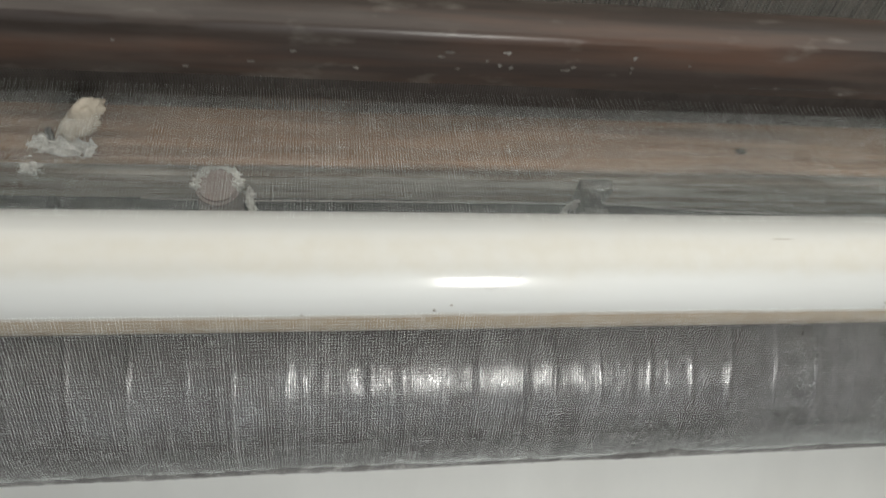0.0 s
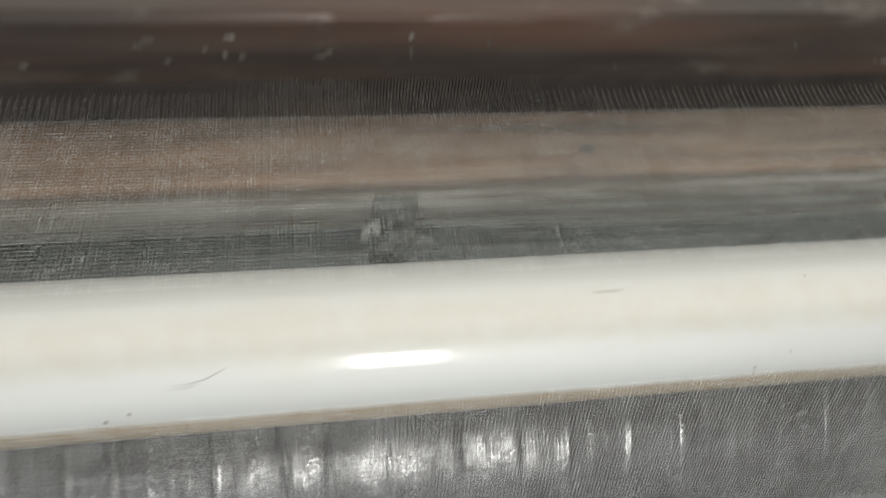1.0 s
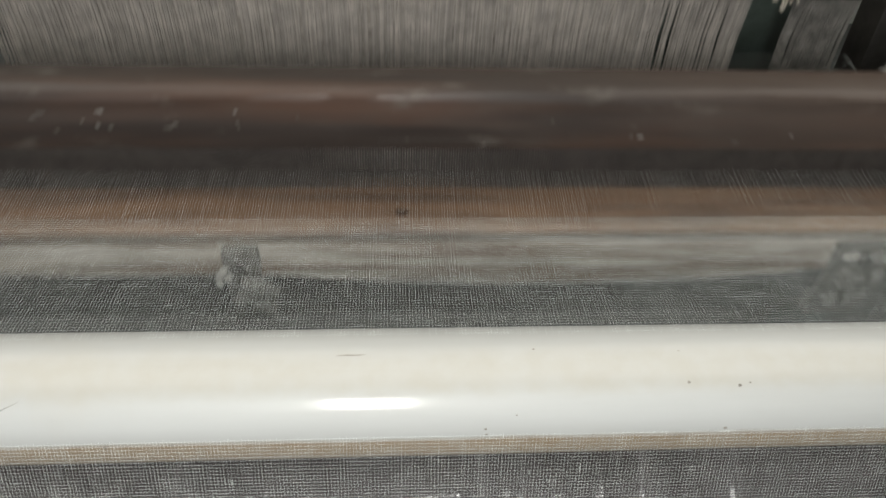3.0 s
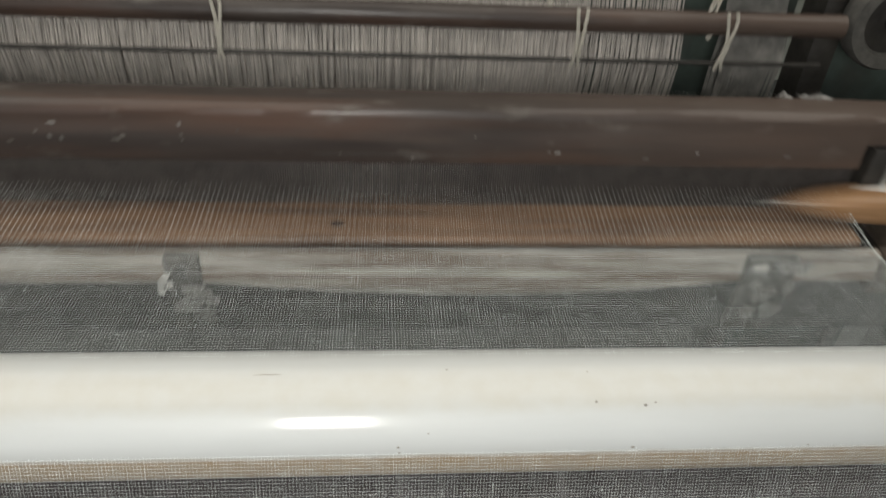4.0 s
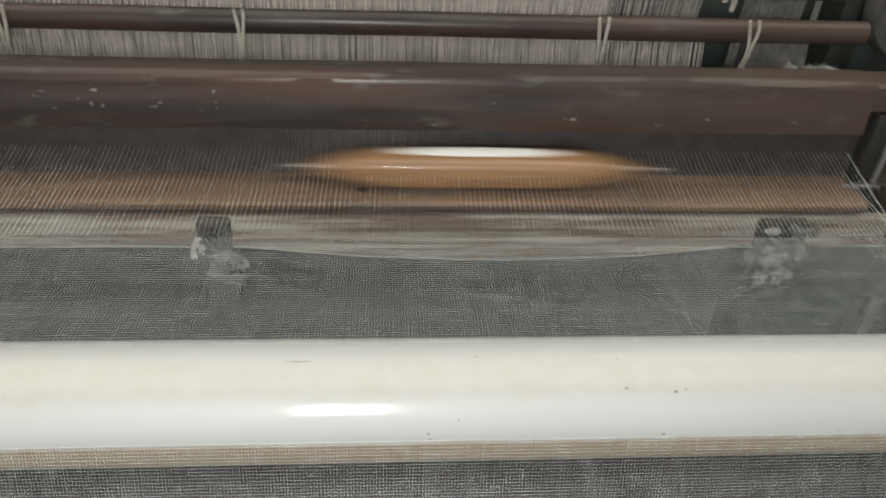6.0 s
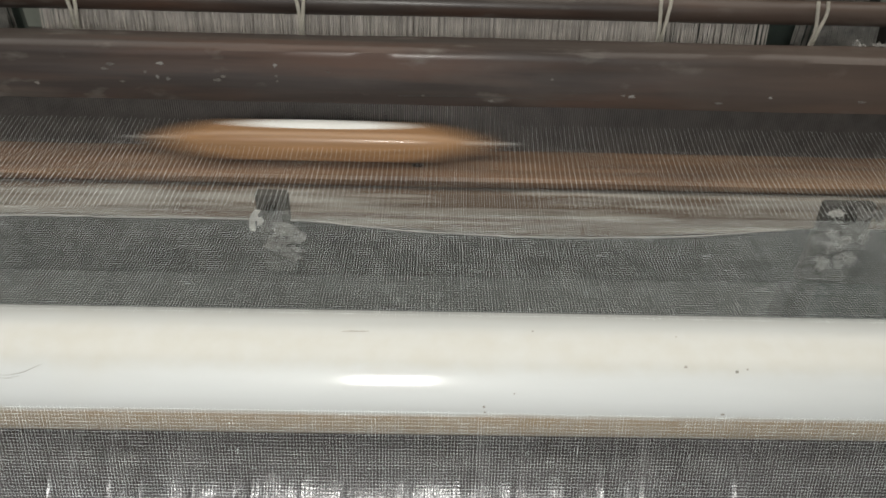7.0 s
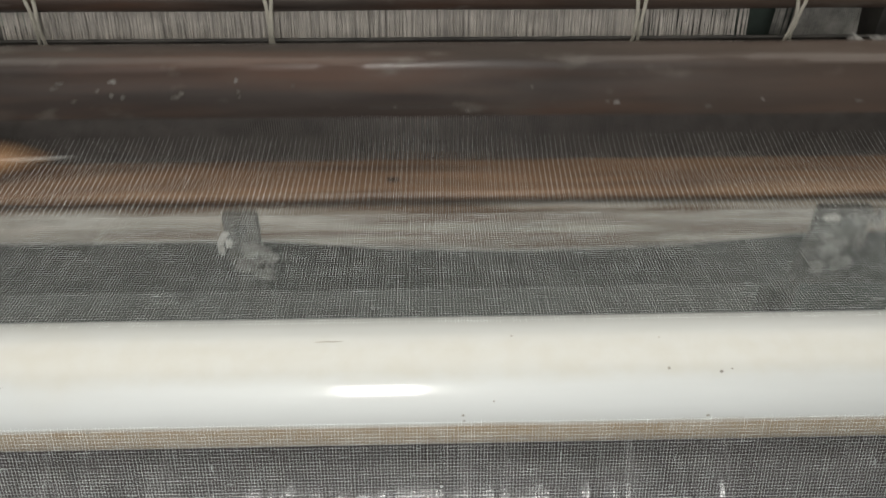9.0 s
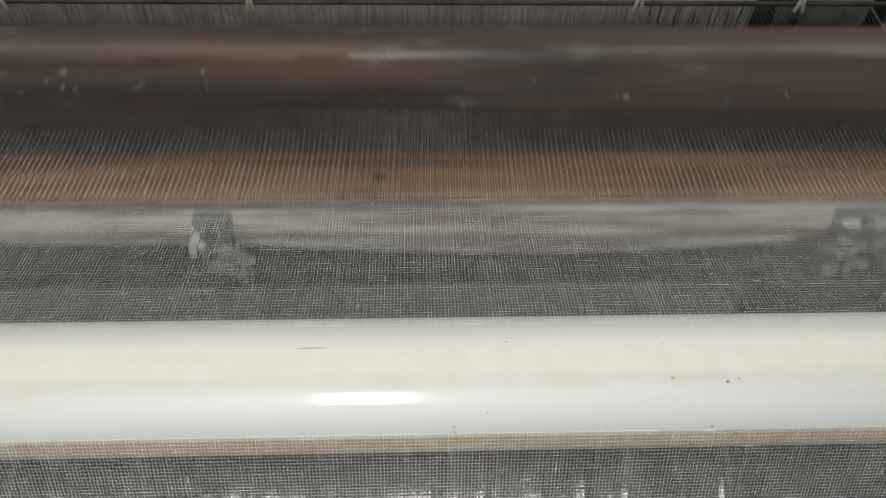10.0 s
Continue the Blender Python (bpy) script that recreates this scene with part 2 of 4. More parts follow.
weave_relief(M_ROLL, 0.0028, 0.0034, 0.125, 0.016, 0.665, 0.00004)
M_DUST = mat("settled_dust", (0.13, 0.118, 0.105), 0.95, amount=0.4, bump=0)
M_SHUTTLE = mat("varnished_shuttle_wood", (0.37, 0.21, 0.105), 0.35, spots=[((0.22, 0.10, 0.04), (4, 60, 60), 0.5, 0.75, 0.7)], grain=(6, 140, 140), amount=0.3, bump=0.1, rings=1.5, coat=0.4)
M_COP = mat("white_weft_cop", (0.82, 0.81, 0.78), 0.8, amount=0.12, grain=(400, 20, 20), bump=0.3, bump_scale=500)
M_BOARD = mat("white_painted_board", (0.80, 0.80, 0.77), 0.6, spots=[((0.72, 0.715, 0.68), (5, 2, 2), 0.45, 0.75, 0.6)], grain=(6, 3, 3), amount=0.04, bump=0.1)
M_FLOOR = mat("dark_concrete", (0.075, 0.08, 0.078), 0.85, spots=[((0.05, 0.05, 0.05), (3, 3, 3), 0.5, 0.7, 0.7)], grain=(30, 30, 30), amount=0.3, bump=0.5)
M_WALL = mat("grey_green_plaster", (0.36, 0.38, 0.34), 0.9, spots=[((0.25, 0.26, 0.24), (1.2, 1.2, 1.2), 0.5, 0.7, 0.5)], grain=(8, 8, 8), amount=0.15, bump=0.3)
M_CEIL = mat("limewashed_ceiling", (0.55, 0.55, 0.52), 0.9, grain=(4, 4, 4), amount=0.12)
M_GREEN = mat("green_grey_enamel", (0.055, 0.072, 0.064), 0.5, spots=[((0.05, 0.05, 0.045), (14, 14, 14), 0.5, 0.7, 0.8)], grain=(20, 20, 20), amount=0.3, bump=0.3)
M_YELLOW = mat("yellow_green_plastic", (0.42, 0.45, 0.09), 0.5, amount=0.2)

# ---- building helpers ----


def part(name, bm, material, parent=None, label="", smooth=True):
    """Links a bmesh as one mesh object, under a thing where one is given."""
    me = bpy.data.meshes.new(name)
    bm.to_mesh(me)
    bm.free()
    me.materials.append(material)
    if smooth:
        for p in me.polygons:
            p.use_smooth = True
        me.set_sharp_from_angle(angle=radians(38))
    ob = new(name, me)
    ob.parent = parent
    if label:
        ob["label"] = label
    return ob


def thing(name, label, category, kind="", group=""):
    ob = new(name)
    ob.empty_display_size = 0.05
    return tagged(ob, label, category, group, kind)


def box(bm, x0, x1, y0, y1, z0, z1, bevel=0.0):
    r = bmesh.ops.create_cube(bm, size=1.0)
    bmesh.ops.transform(bm, verts=r["verts"], matrix=Matrix.Translation(((x0 + x1) / 2, (y0 + y1) / 2, (z0 + z1) / 2)) @ Matrix.Diagonal((x1 - x0, y1 - y0, z1 - z0, 1)))
    if bevel:
        es = list({e for v in r["verts"] for e in v.link_edges})
        bmesh.ops.bevel(bm, geom=es, offset=bevel, segments=2, affect="EDGES", profile=0.6)
    return bm


def extrude_x(bm, profile, xs, wobble=0.0, shift=None):
    """Sweeps a closed (y, z) profile along x, with a slight unevenness."""
    rings = []
    for x in xs:
        dy, dz = shift(x) if shift else (0, 0)
        ring = []
        for k, (y, z) in enumerate(profile):
            a = wobble * noise.noise((x * 6, k * 0.7, 3.1))
            b = wobble * noise.noise((x * 6, k * 0.7, 9.4))
            ring.append(bm.verts.new((x, y + dy + a, z + dz + b)))
        rings.append(ring)
    n = len(profile)
    for r, s in zip(rings, rings[1:]):
        for k in range(n):
            bm.faces.new((r[k], r[(k + 1) % n], s[(k + 1) % n], s[k]))
    bm.faces.new(rings[0][::-1])
    bm.faces.new(rings[-1])
    bmesh.ops.recalc_face_normals(bm, faces=bm.faces)
    return bm


def rod(bm, a, b, r, sides=10, r2=None):
    a, b = Vector(a), Vector(b)
    g = bmesh.ops.create_cone(bm, cap_ends=True, segments=sides, radius1=r, radius2=r if r2 is None else r2, depth=(b - a).length)
    bmesh.ops.transform(bm, verts=g["verts"], matrix=Matrix.Translation((a + b) / 2) @ (b - a).to_track_quat("Z", "Y").to_matrix().to_4x4())
    return bm


def tube(points, r, sides=5, taper=None):
    """Vertices and faces of a thin round thread along points."""
    vs, fs = [], []
    n = len(points)
    pts = [Vector(p) for p in points]
    for i, p in enumerate(pts):
        d = (pts[min(i + 1, n - 1)] - pts[max(i - 1, 0)]).normalized()
        u = d.cross(Vector((0.31, 0.2, 0.93))).normalized()
        w = d.cross(u)
        rr = r * (taper(i / (n - 1)) if taper else 1)
        for k in range(sides):
            a = 2 * math.pi * k / sides
            vs.append(p + rr * (math.cos(a) * u + math.sin(a) * w))
    for i in range(n - 1):
        for k in range(sides):
            j = (k + 1) % sides
            fs.append((i * sides + k, i * sides + j, (i + 1) * sides + j, (i + 1) * sides + k))
    fs.append(tuple(range(sides))[::-1])
    fs.append(tuple(range((n - 1) * sides, n * sides)))
    return vs, fs


def threads(name, lines, r, material, parent=None, sides=4, label=""):
    """Many threads as one mesh."""
    vs, fs = [], []
    for pts in lines:
        v, f = tube(pts, r, sides)
        o = len(vs)
        vs += v
        fs += [tuple(i + o for i in q) for q in f]
    me = bpy.data.meshes.new(name)
    me.from_pydata([tuple(v) for v in vs], [], fs)
    me.materials.append(material)
    ob = new(name, me)
    ob.parent = parent
    if label:
        ob["label"] = label
    return ob


def lump(bm, centre, size, seed, rough=0.5, sub=2):
    """A ragged fluff of lint."""
    g = bmesh.ops.create_icosphere(bm, subdivisions=sub, radius=1.0)
    for v in g["verts"]:
        k = 1 + rough * noise.noise(v.co * 1.7 + Vector((seed * 3.7, seed, 0))) + 0.35 * rough * noise.noise(v.co * 6 + Vector((seed, 0, 5)))
        v.co = Vector((v.co.x * size[0], v.co.y * size[1], v.co.z * size[2])) * k + Vector(centre)
    return bm


def fluff(name, centre, size, seed, parent, label, material=None):
    """A tuft of lint: a small ragged core with curly fibres round it."""
    rng = random.Random(int(seed * 1000))
    bm = lump(bmesh.new(), (0, 0, 0), (size[0] * 0.68, size[1] * 0.8, size[2] * 0.68), seed, 1.4, 3)
    vs, fs = [], []
    bm.verts.index_update()
    for v in bm.verts:
        vs.append(v.co + Vector(centre))
    for f in bm.faces:
        fs.append(tuple(v.index for v in f.verts))
    bm.free()
    for k in range(22):
        a, b = rng.uniform(0, 2 * math.pi), rng.uniform(0.1, 0.8)
        p = Vector((size[0] * b * math.cos(a), rng.uniform(-1, 0.4) * size[1], size[2] * b * math.sin(a)))
        d = Vector((rng.uniform(-1, 1), rng.uniform(-0.3, 0.3), rng.uniform(-1, 1))).normalized() * max(size[0], size[2]) * rng.uniform(0.10, 0.22)
        pts = []
        for q in range(6):
            pts.append(Vector(centre) + p)
            p = p + d
            d = Euler((rng.uniform(-0.6, 0.6), rng.uniform(-0.9, 0.9), rng.uniform(-0.5, 0.5))).to_matrix() @ d
        v, f = tube(pts, 0.00035, 3)
        o = len(vs)
        vs += v
        fs += [tuple(i + o for i in g) for g in f]
    me = bpy.data.meshes.new(name)
    me.from_pydata([tuple(v) for v in vs], [], fs)
    me.materials.append(material or M_LINT)
    ob = new(name, me)
    ob.parent = parent
    ob["label"] = label
    return tagged(ob, kind="stuff")


def steps(a, b, n):
    return [a + (b - a) * i / n for i in range(n + 1)]


# ---- numbers of the loom ----
PIPE_Z, PIPE_R = 0.85, 0.055
ROLL_Y, ROLL_Z, ROLL_R = 0.016, 0.665, 0.125
FELL_Y, FELL_Z = 0.190, 0.890
CLOTH_L, CLOTH_R = -0.81, 0.650
PIVOT_Y, PIVOT_Z = 0.34, 0.05
SWING, BEAT_0, BEAT = 10.58, 0.0081, 0.5184
WARP_STEP = 0.0028
WEFT_STEP = 0.0034
HEALD_Y = 0.50
LIFT = 0.03
HEALD_LIFT = 0.095
PEG_X = -0.5367

# ---- room ----


def build_room():
    bm = bmesh.new()
    bmesh.ops.create_grid(bm, x_segments=40, y_segments=40, size=3.0)
    for v in bm.verts:
        v.co.z = 0.004 * noise.noise(v.co * 2.0)
    tagged(part("floor", bm, M_FLOOR), "dark oily concrete workshop floor", "floor", kind="structure")
    for name, b in (("wall_north", (-3, 3, 2.6, 2.8)), ("wall_east", (3.0, 3.2, -3, 2.8)), ("wall_west", (-3.2, -3.0, -3, 2.8))):
        tagged(part(name, box(bmesh.new(), *b, -0.02, 3.0), M_WALL, smooth=False), "grey-green plastered workshop wall", "wall", kind="structure")
    # unseen south wall, left open where the added front fill stands
    bm = bmesh.new()
    for b in ((-3, 3, -2.25, -2.05, -0.02, 0.2), (-3, 3, -2.25, -2.05, 2.7, 3.0), (-3, -1.75, -2.25, -2.05, 0.2, 2.7), (1.35, 3, -2.25, -2.05, 0.2, 2.7)):
        box(bm, *b)
    tagged(part("wall_south", bm, M_WALL, smooth=False), "unseen grey-green plastered wall with a wide opening for the front fill", "wall", kind="structure")
    tagged(part("ceiling", box(bmesh.new(), -3.2, 3.2, -3.0, 2.8, 3.0, 3.15), M_CEIL, smooth=False), "limewashed workshop ceiling", "ceiling", kind="structure")


build_room()

# ---- breast pipe ----


def build_pipe():
    pipe = thing("breast_pipe", "glossy white plastic pipe used as breast beam, yellowed and scuffed", "pipe")
    bm = bmesh.new()
    seg = 96
    rings = []
    prof = [(-0.92, 0.9), (-0.918, 1.0)] + [(x, 1.0) for x in steps(-0.9, 0.6, 60)] + [(0.612, 0.998), (0.619, 0.98), (0.623, 0.94), (0.624, 0.90), (0.60, 0.895)]
    for x, k in prof:
        rings.append([bm.verts.new((x, PIPE_R * k * math.cos(2 * math.pi * i / seg), PIPE_Z + PIPE_R * k * math.sin(2 * math.pi * i / seg))) for i in range(seg)])
    for r, s in zip(rings, rings[1:]):
        for i in range(seg):
            bm.faces.new((r[i], r[(i + 1) % seg], s[(i + 1) % seg], s[i]))
    bmesh.ops.recalc_face_normals(bm, faces=bm.faces)
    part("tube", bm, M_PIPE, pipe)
    bm = bmesh.new()
    rod(bm, (-1.3, 0, PIPE_Z), (1.0, 0, PIPE_Z), 0.022, 20)
    part("axle", bm, M_DARKMETAL, pipe, "dark iron axle through the pipe")

    def on_pipe(x, deg, lift=0.0006):
        a = radians(deg)
        return Vector((x, (PIPE_R + lift) * math.cos(a), PIPE_Z + (PIPE_R + lift) * math.sin(a)))

    marks = [(0.279, 124.7, 2.0), (0.322, 128.2, 2.2), (0.331, 126.0, 1.4), (0.11, 162.7, 1.8), (0.111, 168.5, 1.6), (0.135, 150, 1.2), (0.27, 174.5, 2.2), (0.312, 167.1, 2.4), (-0.143, 173.1, 2.0), (-0.196, 174.8, 2.0), (0.152, 92, 1.4), (0.275, 96, 1.3), (-0.32, 160, 2.0), (-0.335, 166, 2.4), (-0.09, 172, 1.5), (0.20, 171, 1.2), (0.42, 172, 1.5), (0.47, 168, 1.3), (-0.45, 170, 1.8)]
    for x, deg, s in marks:
        bm = bmesh.new()
        ring = [bm.verts.new(on_pipe(x + s * 0.0007 * math.cos(a) * (1 + 0.4 * noise.noise((x * 40, a, 0))), deg + s * 0.6 * math.sin(a) * (1 + 0.4 * noise.noise((x * 40, a, 4))))) for a in steps(0, 2 * math.pi * 0.9, 9)]
        bm.faces.new(ring)
        part("scuff", bm, M_MARK, pipe)
    for line, w in ((((-0.012, 95.6), (-0.004, 95.0), (0.004, 95.3), (0.012, 94.6)), 0.0004), (((-0.292, 141), (-0.282, 140.5), (-0.272, 138), (-0.262, 133), (-0.258, 131)), 0.00018), (((-0.296, 143), (-0.285, 143.5), (-0.275, 141)), 0.00015)):
        pts = [on_pipe(x, d, 0.0001) for x, d in line]
        v, f = tube(pts, w, 5, lambda s: 0.35 + 1.2 * math.sin(math.pi * min(1, max(0, s))))
        me = bpy.data.meshes.new("scratch")
        me.from_pydata([tuple(q) for q in v], [], f)
        me.materials.append(M_MARK)
        o = new("scratch", me)
        o.parent = pipe
    # smeared blue ink mark near the end of the pipe
    rng = random.Random(17)
    for i in range(40):
        x0, d0 = 0.590 + rng.gauss(0, 0.008), 146 + rng.gauss(0, 6)
        turn = rng.uniform(-1.2, 1.2)
        ln = rng.uniform(0.004, 0.012)
        pts = [on_pipe(min(0.61, x0 + ln * u * math.cos(turn)), d0 + 14 * u * ln / 0.012 * math.sin(turn) + 2 * noise.noise((u * 3, i, 0)), 0.0) for u in steps(0, 1, 5)]
        v, f = tube(pts, rng.uniform(0.0006, 0.0018), 4)
        me = bpy.data.meshes.new("ink_smear")
        me.from_pydata([tuple(q) for q in v], [], f)
        me.materials.append(M_BLUE)
        o = new("ink_smear", me)
        o.parent = pipe


build_pipe()

# ---- woven net ----


def cloth_path():
    """The net's way from the fell over the pipe and down onto the roll, as (y, z)."""
    pts = []
    for s in steps(0, 1, 14):
        y1, z1 = PIPE_R * math.cos(radians(68)), PIPE_Z + PIPE_R * math.sin(radians(68))
        pts.append((FELL_Y + (y1 - FELL_Y) * s, FELL_Z + (z1 - FELL_Z) * s - 0.002 * math.sin(math.pi * s)))
    for deg in steps(69, 166, 19):
        r = PIPE_R - 0.0003 + 0.0006 * max(0.0, min(1.0, (deg - 168) / 12))
        pts.append((r * math.cos(radians(deg)), PIPE_Z + r * math.sin(radians(deg))))
    y1, z1 = ROLL_Y + (ROLL_R + 0.001) * math.cos(radians(158)), ROLL_Z + (ROLL_R + 0.001) * math.sin(radians(158))
    y0, z0 = pts[-1]
    for s in steps(0, 1, 8)[1:]:
        pts.append((y0 + (y1 - y0) * s, z0 + (z1 - z0) * s))
    for i, deg in enumerate(steps(158, 192, 8)[1:]):
        r = ROLL_R + 0.001 - 0.0007 * i
        pts.append((ROLL_Y + r * math.cos(radians(deg)), ROLL_Z + r * math.sin(radians(deg))))
    return pts


def build_cloth():
    path = cloth_path()
    cum = [0.0]
    for (a, b), (c, d) in zip(path, path[1:]):
        cum.append(cum[-1] + math.hypot(c - a, d - b))

    def along(s):
        s = min(max(s, 0), cum[-1])
        for i in range(len(cum) - 1):
            if s <= cum[i + 1]:
                k = (s - cum[i]) / max(1e-9, cum[i + 1] - cum[i])
                return path[i][0] + (path[i + 1][0] - path[i][0]) * k, path[i][1] + (path[i + 1][1] - path[i][1]) * k
        return path[-1]

    rng = random.Random(5)
    net = thing("woven_net", "open white net fabric stretched from the loom over the pipe", "fabric")
    n = int((CLOTH_R - CLOTH_L) / WARP_STEP)
    lines = []
    for i in range(n + 1):
        x0 = CLOTH_L + i * WARP_STEP + rng.uniform(-0.0002, 0.0002)
        ph = rng.uniform(0, 9)
        lines.append([(x0 + 0.0004 * noise.noise((s * 9, ph, i * 0.21)), along(s)[0], along(s)[1] + 0.0002 * (1 if (i + j) % 2 else -1)) for j, s in enumerate(steps(0, cum[-1], 80))])
    tagged(threads("warp_thread", lines, 0.00011, M_NET, net, 3), kind="stuff")
    lines = []
    s = 0.0
    while s < cum[-1]:
        ph = rng.uniform(0, 50)
        lines.append([(x, *along(s + 0.0014 * noise.noise((x * 3.0, s * 6, 1)) + 0.00035 * noise.noise((x * 30, ph, 0)))) for x in steps(CLOTH_L, CLOTH_R, 110)])
        s += WEFT_STEP * (1 + rng.uniform(-0.06, 0.06))
    tagged(threads("weft_thread", lines, 0.00011, M_NET, net, 3), kind="stuff")
    lines = []
    for k in range(300):
        x, s = rng.uniform(CLOTH_L, CLOTH_R), rng.uniform(0, cum[-1])
        if 0.175 < s < 0.262:
            continue
        ln = rng.uniform(0.002, 0.009)
        if k % 2:
            lines.append([(x + ln * u, *along(s)) for u in (0, 0.5, 1)])
        else:
            lines.append([(x, *along(s + ln * u)) for u in (0, 0.5, 1)])
    tagged(threads("slub", lines, 0.00017, M_NET, net, 4), kind="stuff")
    for name, x in (("selvedge", CLOTH_L - 0.001), ("selvedge", CLOTH_R + 0.001)):
        lines = [[(x + k * 0.0012, *along(s)) for s in steps(0, cum[-1], 44)] for k in (-1, 0, 1)]
        threads(name, lines, 0.0002, M_NET, net, 4, "tight edge of the net")


build_cloth()


def build_roll():
    roll = thing("cloth_roll", "take-up roll wound with shiny dark grey net, creased round", "fabric roll")
    bm = bmesh.new()
    seg = 84
    xs = steps(-0.95, 0.66, 1150)
    folds = []
    rng = random.Random(3)
    x = -0.95
    while x < 0.66:
        x += rng.uniform(0.030, 0.056)
        folds.append((x, rng.uniform(0.0012, 0.0030), rng.uniform(0.0018, 0.0042), rng.uniform(-0.004, 0.004), rng.uniform(0, 6)))
    rings = []
    for x in xs:
        ring = []
        for i in range(seg):
            a = 2 * math.pi * i / seg
            r = ROLL_R - 0.003 + 0.0012 * noise.noise((x * 9, math.cos(a) * 2, math.sin(a) * 2)) + 0.0006 * noise.noise((x * 60, a * 4, 2.0)) + 0.0004 * noise.noise((x * 150, a * 9, 6.0))
            for fx, h, w, slant, ph in folds:
                d = x - fx - slant * math.sin(a * 2 + ph)
                if abs(d) < 0.014:
                    r += h * math.exp(-(d / w) ** 2) * (0.65 + 0.35 * math.sin(a * 3 + ph)) * (0.25 + 0.75 * max(0.0, math.sin(a + 0.3)))
            ring.append(bm.verts.new((x, ROLL_Y + r * math.cos(a), ROLL_Z + r * math.sin(a))))
        rings.append(ring)
    for r, s in zip(rings, rings[1:]):
        for i in range(seg):
            bm.faces.new((r[i], r[(i + 1) % seg], s[(i + 1) % seg], s[i]))
    bm.faces.new(rings[0])
    bm.faces.new(rings[-1])
    bmesh.ops.recalc_face_normals(bm, faces=bm.faces)
    part("wound_net", bm, M_ROLL, roll)
    part("roll_shaft", rod(bmesh.new(), (-1.3, ROLL_Y, ROLL_Z), (1.0, ROLL_Y, ROLL_Z), 0.02, 16), M_DARKMETAL, roll)
    board = extrude_x(bmesh.new(), [(0.12, 0.535), (0.115, 0.55), (-0.46, 0.012), (-0.45, 0.0)], steps(-1.2, 0.95, 20))
    shelf = thing("catch_board", "white painted board leaning under the cloth roll", "board")
    part("panel", board, M_BOARD, shelf)
    for x in (-1.15, 0.90):
        part("prop", box(bmesh.new(), x - 0.02, x + 0.02, 0.06, 0.10, 0.0, 0.50, 0.003), M_BOARD, shelf)


build_roll()

# ---- sley: race board, reed and hand rail, rocking on a shaft near the floor ----
sley = thing("loom_sley", "dark brown wooden loom batten with orange race and dusty front", "loom batten")


def S(y, z):
    """Sley coordinates: the rear position seen from the rocking shaft."""
    return (y - PIVOT_Y, z - PIVOT_Z)


CAP = ((0.352, 0.937), (0.3435, 0.940), (0.343, 0.946), (0.3445, 0.960), (0.3460, 0.978), (0.3485, 0.987), (0.3480, 0.9940), (0.3492, 1.0005), (0.3535, 1.0045), (0.360, 1.0056), (0.380, 1.0045), (0.397, 1.0015), (0.407, 0.997), (0.414, 0.990), (0.419, 0.975), (0.420, 0.945), (0.412, 0.937))


def cap_y(z):
    """How far back the rail's front face lies at this height."""
    front = [q for q in CAP[1:9]]
    for (a, b), (c, d) in zip(front, front[1:]):
        if b <= z <= d:
            return a + (c - a) * (z - b) / (d - b)
    return 0.35


